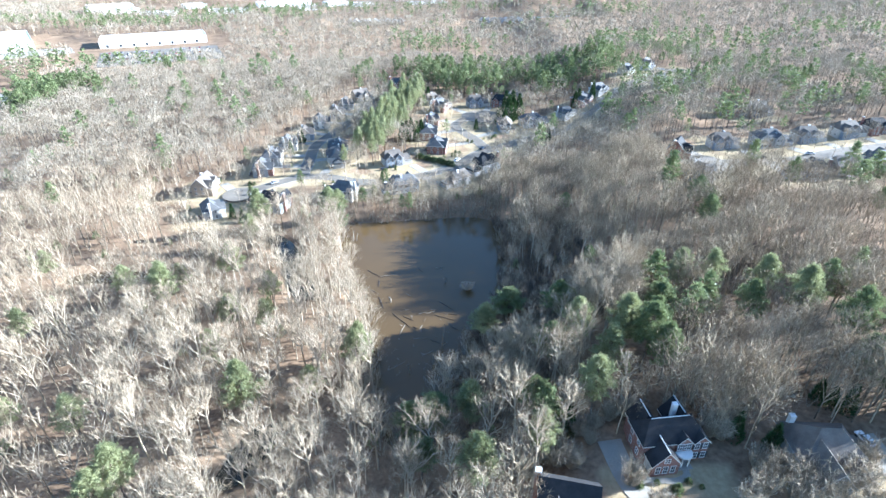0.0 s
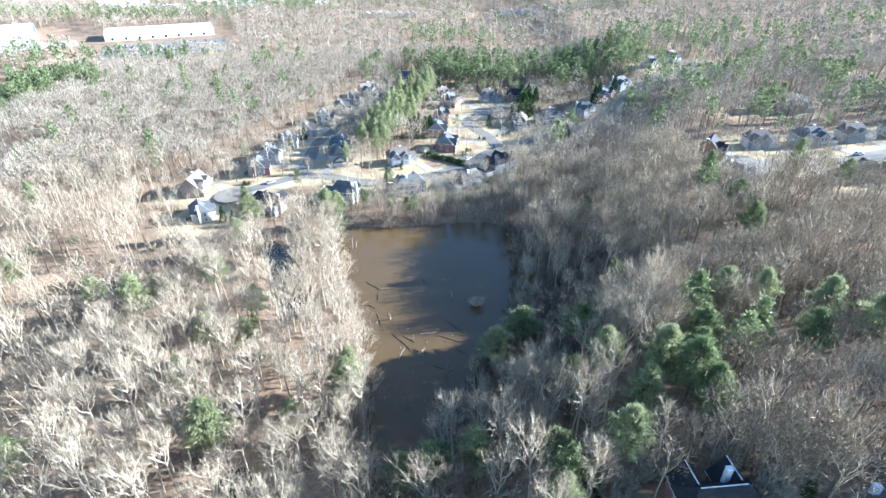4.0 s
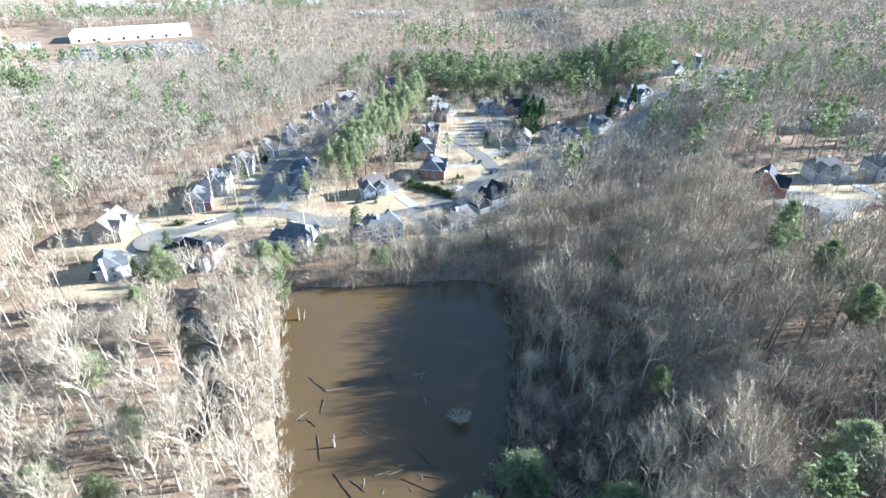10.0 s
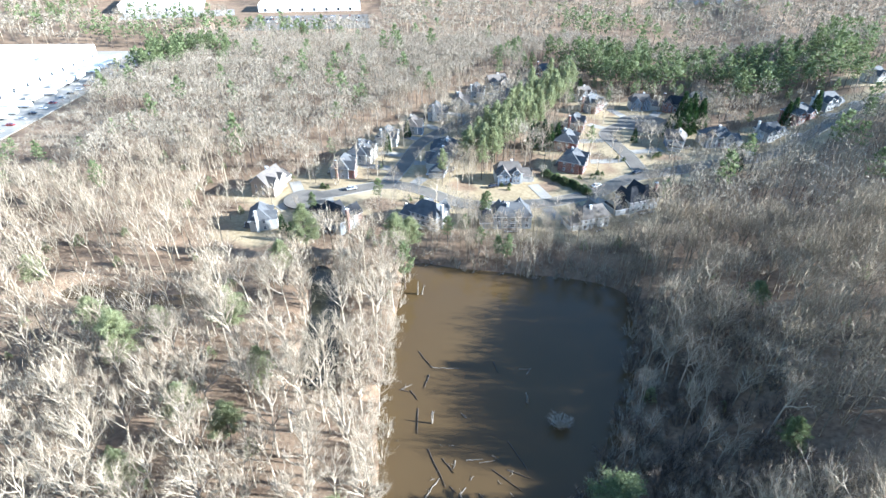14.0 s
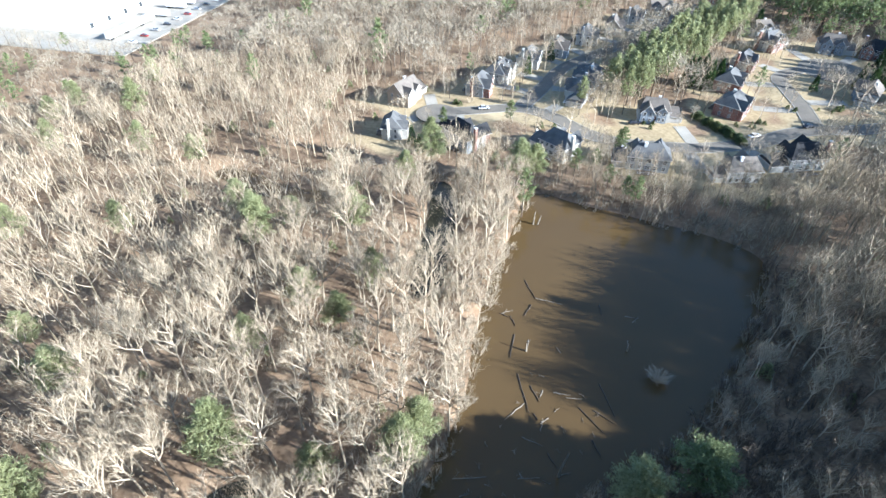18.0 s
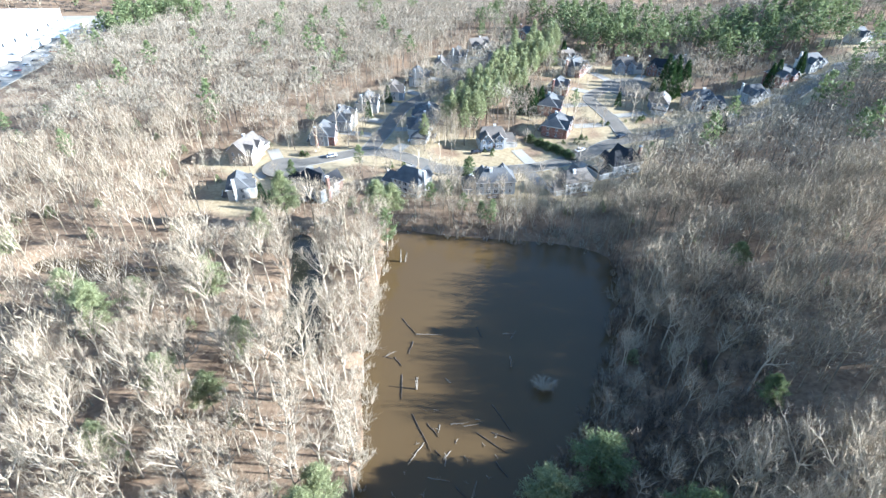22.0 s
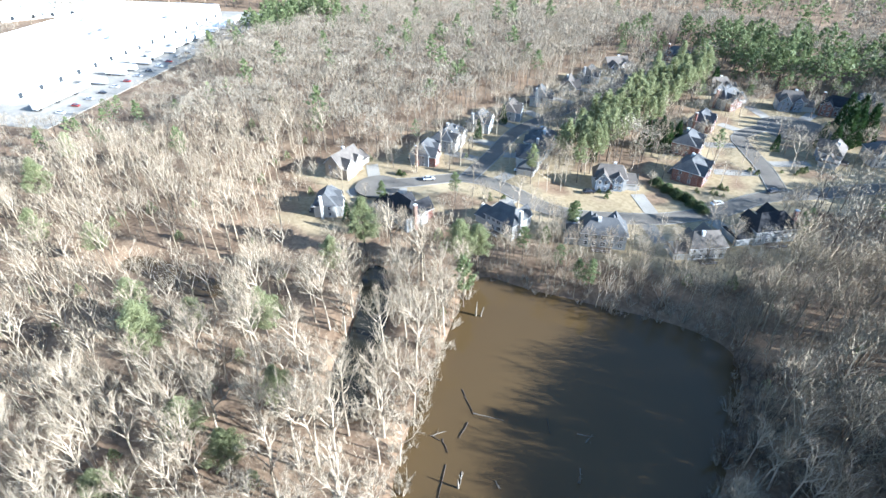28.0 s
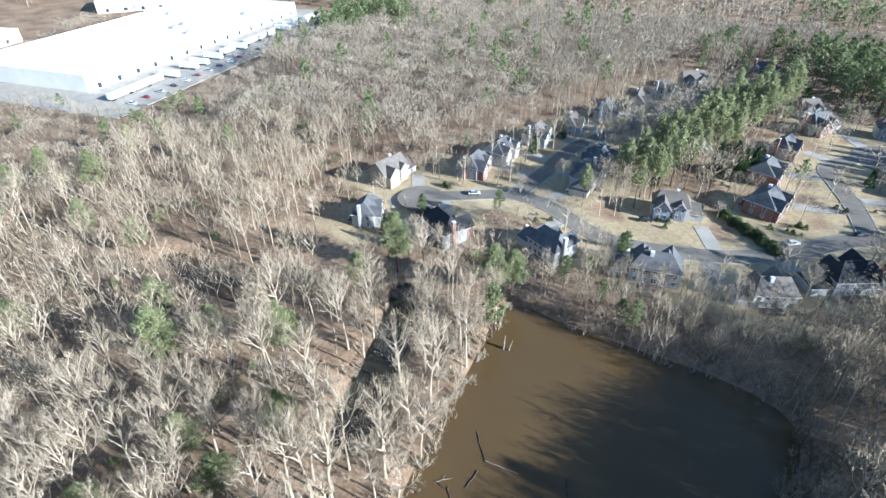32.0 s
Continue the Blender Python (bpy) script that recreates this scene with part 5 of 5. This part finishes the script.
join("belt_trees", [bare_tree(270 + k, 1, True) for k in range(4)], spots_of(p[bare_part], rng, 4, 0.55, 0.8, False), BARE_MATS, "leafless trees at the edge of the pine belt", "woods")
p = p[~bare_part]
join("pine_row", [pine_tree(420 + k, 1, 0.8) for k in range(5)], spots_of(p, rng, 5, 0.68, 0.92, False), [BARK_DARK, BARK_DARK, NEEDLE_LIGHT], "dense row of green pines between two streets", "woods")
# middle woods
p, rng = scatter(6.9, -560, 330, 30, 560, 12)
d = np.hypot(p[:, 0] + 5, p[:, 1] - 60)
inner = (d < 255) & (p[:, 0] > -215) & (p[:, 0] < 190) & (p[:, 1] < 262)
view = (np.arctan2(p[:, 0], p[:, 1] + 5) < radians(44)) & (np.arctan2(p[:, 0], p[:, 1] - 60) > radians(-100))
p = p[~inner & (d < 520) & open_ground(*p.T) & view]
is_pine = rng.random(len(p)) < pine_share(*p.T)
L2 = [bare_tree(500 + k, 2) for k in range(8)]
join("middle_woods", L2, spots_of(p[~is_pine], rng, 8, 0.75, 1.2), [BARK_DARK, TWIG, TWIG_FAR], "bare winter woods farther off", "woods")
P2 = [pine_tree(600 + k, 2) for k in range(5)]
join("middle_pine_woods", P2, spots_of(p[is_pine], rng, 5, 0.75, 1.05), PINE_MATS, "pine groves farther off", "woods")
# far woods
p, rng = scatter(11.8, -1250, 1250, 300, 1650, 13)
d = np.hypot(p[:, 0] + 5, p[:, 1] - 60)
ang = np.arctan2(p[:, 0], p[:, 1] + 20)
p = p[(d >= 520) & (d < 1600) & (ang < radians(43)) & (ang > radians(-64)) & (site_gap(*p.T) > 3)]
clump = np.sin(p[:, 0] * 0.013 + 2) * np.cos(p[:, 1] * 0.011) + 0.4 * np.sin(p[:, 0] * 0.031 + p[:, 1] * 0.023)
is_pine = rng.random(len(p)) < np.maximum(pine_share(*p.T), np.where(clump > 0.75, 0.7, 0.05))
L3 = [bare_tree(700 + k, 3) for k in range(8)]
join("far_woods", L3, spots_of(p[~is_pine], rng, 8, 0.95, 1.4), [TWIG, TWIG, TWIG_FAR], "far bare winter woods", "woods")
P3 = [pine_tree(800 + k, 3) for k in range(5)]
join("far_pine_woods", P3, spots_of(p[is_pine], rng, 5, 0.8, 1.1), PINE_MATS, "far pine groves", "woods")

# brush along the shores and under the trees
S1 = [shrub(900 + k, 1) for k in range(5)]
S2 = [shrub(950 + k, 2) for k in range(5)]
p, rng = scatter(2.6, -90, 60, 85, 250, 14)
dl, dc = outside(LAKE, *p.T), outside(CREEK, *p.T)
p = p[((dl > 0.2) & (dl < 9) & (rng.random(len(p)) < 0.75)) | ((dc > 0.4) & (dc < 4) & (dl > 0) & (rng.random(len(p)) < 0.6))]
sp = spots_of(p, rng, 5, 0.5, 1.35, False)
sp[:, 4] *= np.where(sp[:, 1] > 216, 0.6, 1)
join("shore_brush", S1, sp, [BARK, BARK, BRUSH], "pale twiggy brush along the lake shore", "brush")
p, rng = scatter(3.6, 2, 66, 98, 226, 19)
dl = outside(LAKE, *p.T)
p = p[(dl > 0.5) & (dl < 34) & (p[:, 0] > np.interp(p[:, 1], [98, 140, 170], [-4, 8, 20])) & (rng.random(len(p)) < 0.8)]
sp = spots_of(p, rng, 5, 0.8, 1.7, False)
sp[:, 4] = np.minimum(sp[:, 4], shade_height_cap(*p.T) / 5.6)
join("hillside_thicket", S1, sp, [BARK_DARK, BARK_DARK, SHADED_TWIG], "thicket of small round leafless trees on the slope", "brush")
p, rng = scatter(3.7, 14, 128, 128, 172, 23)
v = p[:, 1] - 0.14 * p[:, 0]
p = p[(v > 126) & (v < 154) & (outside(LAKE, *p.T) > 1) & (rng.random(len(p)) < 0.85)]
sp = spots_of(p, rng, 5, 0.8, 1.6, False)
sp[:, 4] = np.minimum(sp[:, 4], shade_height_cap(*p.T) / 5.6)
sp[:, 6] *= 1.15
join("slope_thicket", S1, sp, [BARK_DARK, BARK_DARK, SHADED_TWIG], "thicket of low leafless saplings on the slope", "brush")
p, rng = scatter(7.5, -215, 190, 50, 300, 15)
p = p[open_ground(*p.T) & (rng.random(len(p)) < 0.8)]
join("underbrush", S2, spots_of(p, rng, 5, 0.5, 1.2, False), [BARK, BARK, TWIG], "low leafless underbrush in the woods", "brush")

p, rng = scatter(13, -200, 120, 60, 300, 16)
p = p[open_ground(*p.T) & (rng.random(len(p)) < 0.22)]
sp = spots_of(p, rng, 3, 0.5, 1.1, False)
sp[:, 6] *= 0.55
join("evergreen_brush", [cypress(1030 + k, 1) for k in range(3)], sp, [BARK_DARK, BARK_DARK, NEEDLE_LIGHT], "yellow-green evergreen brush under bare trees", "brush")

# evergreens by the houses
ck = tree_thing("evergreen", cypress(1000, 0), [BARK_DARK, BARK_DARK, NEEDLE_DARK], ("trunk", "limbs", "crown"), "dense dark conical evergreen beside a house", "tree", "conical evergreens")
# The six at x 46-54, y 374-398 are added to shade the turning place.
for x, y, s in ((-17, 333, 1.7), (-20.5, 336, 1.8), (-23, 332, 1.75), (-14, 337, 1.65), (-26, 334, 1.7), (-32, 262, 0.9), (-40, 309, 1.1), (42, 366, 1.6), (38, 370, 1.5), (46, 372, 1.5), (46, 374, 2.2), (49, 379, 2.3), (47, 386, 2.2), (50, 392, 2.4), (46, 398, 2.2), (54, 385, 2.3), (62, 331, 1.8), (66, 334, 1.6), (-52, 434, 1.6), (-88, 327, 1.2), (-90, 306, 1.2), (96, 396, 1.7), (99, 398, 1.8), (110, 404, 1.7), (64.8, 83.6, 1.15), (70.9, 79.9, 1.15), (92.5, 89, 1.2), (90, 91, 0.9), (29, 88, 1.2), (26, 91, 1.3), (88, 93, 1.0), (-98, 226, 1.0), (-92, 222, 1.0), (-12, 425, 1.7), (22, 356, 1.0)):
    ob = copy_thing(ck, pose(x, y, gz(x, y), 0, 0, x * 31 % 360))
    ob.scale = (s, s, s * 1.05)
hk = tree_thing("hedge_bush", cypress(1010, 0), [BARK_DARK, BARK_DARK, NEEDLE], ("trunk", "limbs", "crown"), "rounded evergreen garden shrub on mulch", "shrub", "garden shrubs")
rs = random.Random(9)
for n in range(16):
    x, y = -14 + 1.3 * n + rs.uniform(-1, 1), 303 - 0.9 * n + rs.uniform(-1, 1)
    ob = copy_thing(hk, pose(x, y, gz(x, y) - 0.3, 0, 0, 40 * n))
    ob.scale = (1.45, 1.45, 0.42)
for n, (x, y, r) in enumerate(((2, 303, 4), (6, 306, 4), (10, 310, 3), (30, 335, 5), (36, 338, 5), (16, 330, 3), (-26, 284, 4), (-60, 262, 4), (-100, 262, 4), (45, 72, 3), (50, 71, 3), (42, 72, 2))):
    for k in range(3):
        px, py = x + rs.uniform(-r, r), y + rs.uniform(-r, r) * 0.6
        ob = copy_thing(hk, pose(px, py, gz(px, py) - 0.2, 0, 0, 70 * k + n))
        s = rs.uniform(0.4, 0.75)
        ob.scale = (s, s, s * 0.45)
bk = tree_thing("yard_tree", bare_tree(1020, 0), [BARK, BARK, BRUSH], ("trunk", "limbs", "crown"), "small leafless ornamental yard tree", "tree", "ornamental yard trees")
for n, (x, y, s) in enumerate(((-84, 228, 0.6), (-78, 229, 0.55), (-73, 232, 0.6), (-89, 231, 0.5), (-81, 225, 0.65), (30, 332, 0.45), (52, 352, 0.5), (12, 318, 0.4), (-18, 289, 0.4), (-15, 299, 0.4), (-44, 258, 0.5), (-32, 252, 0.5), (1, 258, 0.6), (-6, 248, 0.6), (16, 270, 0.6), (22, 256, 0.7), (150, 264, 0.5), (164, 266, 0.5), (182, 270, 0.45), (200, 275, 0.5), (215, 280, 0.5), (140, 262, 0.45))):
    ob = copy_thing(bk, pose(x, y, gz(x, y), 0, 0, 47 * n))
    ob.scale = (s, s, s * 0.85)
ok = tree_thing("yard_tree", shrub(1040, 1, 80), [BARK, BARK, BRUSH], ("trunk", "limbs", "crown"), "rounded many-stemmed leafless yard tree", "tree", "ornamental yard trees")
for n, (x, y, s) in enumerate(((38.8, 72.5, 1.35), (42, 66, 1.2), (60, 85, 1.5), (62, 84, 1.2), (66, 76, 1.2), (69, 73, 1.5), (74, 71, 1.5), (79, 70, 1.6), (84, 71, 1.5), (64, 70, 1.4), (70, 67, 1.5), (76, 66, 1.5), (88, 76, 1.3), (83, 66, 1.5), (25, 80, 1.6), (22, 83, 1.5), (28, 78, 1.2), (19, 79, 1.3), (60, 67, 1.2), (33, 84, 0.9), (31, 87, 1.1), (35, 88, 1.0), (39, 90, 1.1), (43, 91, 1.2), (54, 91, 1.2), (66, 89, 1.4))):
    ob = copy_thing(ok, pose(x, y, gz(x, y), 0, 0, 67 * n))
    ob.scale = (s, s, s * 1.05)
for k in (*near_kinds, *pk, ck, hk, bk, ok):
    for o in (*k.children_recursive, k):
        bpy.data.objects.remove(o)


# ---- logs and snags in the lake ----
def log(ax, ay, bx, by, r, material, label, up=0.0):
    rng = np.random.default_rng(int(abs(ax * 131 + by * 17)))
    n = 6
    f = np.linspace(0, 1, n)[:, None]
    path = np.array([(ax, ay, 0.02)]) * (1 - f) + np.array([(bx, by, 0.02 + up)]) * f + rng.normal(0, 0.06, (n, 3)) * (1, 1, 0.2)
    hp = Heap()
    hp.add(*tube(path, r * (1 - 0.6 * f[:, 0]), 7), 0)
    ob = tagged(new("log"), label, "log", group="logs in the lake")
    part("trunk", raw_mesh("trunk", *hp.arrays()[:2], [material]), None, ob)
    br = Heap()
    for k in range(2):
        p = path[2 + k]
        w = unit(rng.normal(0, 1, 3)) * rng.uniform(0.6, 1.4)
        w[2] = abs(w[2]) * 0.6
        br.add(*tube([p, p + w], [r * 0.35, 0.02], 4), 0)
    part("branch_stub", raw_mesh("branch_stub", *br.arrays()[:2], [material]), None, ob)
    return ob


DRY, WET = "bleached driftwood log in the muddy water", "dark waterlogged trunk in the muddy water"
for a in ((-30.1, 182.8, -24.5, 178.0), (-24.6, 175.5, -24.3, 170.9), (-27.3, 169.0, -24.5, 166.7), (-23.6, 164.3, -21.2, 157.1), (-17.6, 154.1, -11.0, 146.2), (-2.7, 153.2, 4.0, 150.2), (0.2, 154.3, 5.2, 153.5),
          (-1.2, 161.4, 4.6, 155.3), (-4.0, 139.8, -0.9, 138.1), (2.5, 147.5, 5.5, 144.7), (-10.0, 185.0, -7.9, 181.6), (-10.0, 146.6, -8.6, 145.6), (-13.8, 152.6, -10.3, 150.0), (-29.9, 168.5, -27.4, 168.4)):
    log(*a, 0.15, WETLOG, WET, 0.12)
for a in ((-24.7, 178.3, -17.9, 179.8), (-29.8, 168.3, -27.6, 171.1), (-19.9, 164.5, -18.9, 161.5), (-12.9, 147.9, -14.5, 142.0), (-8.9, 153.8, -5.3, 155.2), (-5.9, 154.0, -2.9, 155.6), (0.1, 177.1, 0.9, 174.3), (-3.2, 184.6, 0.1, 185.6),
          (-0.9, 183.4, -0.1, 186.2), (-16.9, 125.2, -11.7, 129.0), (-6.5, 132.0, -3.0, 134.4), (-14.0, 123.0, -12.7, 124.7), (0.1, 137.1, 1.6, 138.6), (-11.9, 165.0, -13.4, 166.0), (-7.0, 143.5, -7.7, 145.9), (-9.8, 140.4, -5.4, 140.8), (-11.0, 153.0, -10.7, 150.9), (-7.1, 147.4, -7.9, 145.0), (7.4, 139.4, 6.8, 140.4)):
    log(*a, 0.12, DRIFT, DRY, 0.1)
rl = random.Random(21)
for k in range(26):
    x, y, a, s = rl.uniform(-17, 2), rl.uniform(124, 158), rl.uniform(0, 6.3), rl.uniform(0.5, 1.5)
    log(x, y, x + s * math.cos(a), y + s * math.sin(a), rl.uniform(0.05, 0.09), DRIFT, "bleached branch lying in the muddy water", rl.uniform(0, 0.3))
for x, y, dx, dy, h in ((-0.2, 136.6, 0.8, 0.3, 9.0), (-18.9, 161, -0.3, 0.2, 2.4), (-39.2, 207, 0.3, 0, 5.0), (-38, 207.5, 0.8, 0.3, 3.5), (1.0, 174, -0.2, 0, 2.6), (-19.4, 125, 0.1, 0, 3.2), (7, 138.5, 0.2, 0.2, 2.6), (-3, 128, 0.3, 0, 3.4), (-10, 124, -0.3, 0.2, 2.6)):
    path = [(x, y, -0.8), (x + dx * 0.3, y + dy * 0.3, h * 0.4), (x + dx, y + dy, h)]
    ob = tagged(new("snag"), "bleached dead trunk standing in the lake", "snag", group="standing dead trunks")
    part("trunk", raw_mesh("trunk", *tube(path, [0.27, 0.21, 0.09], 7), [DRIFT]), None, ob)
    part("branch_stub", raw_mesh("branch_stub", *tube([path[1], np.array(path[1]) + (0.5, 0.2, 0.7)], [0.06, 0.02], 4), [DRIFT]), None, ob)
isl = tree_thing("island_bush", shrub(77, 0, 46), [BARK, BARK, BARK], ("trunk", "limbs", "crown"), "leafless grey bush standing in the lake", "bush", "")
isl.matrix_basis = pose(9.2, 169.5, 0.1)
isl.scale = (1.25, 1.25, 0.72)
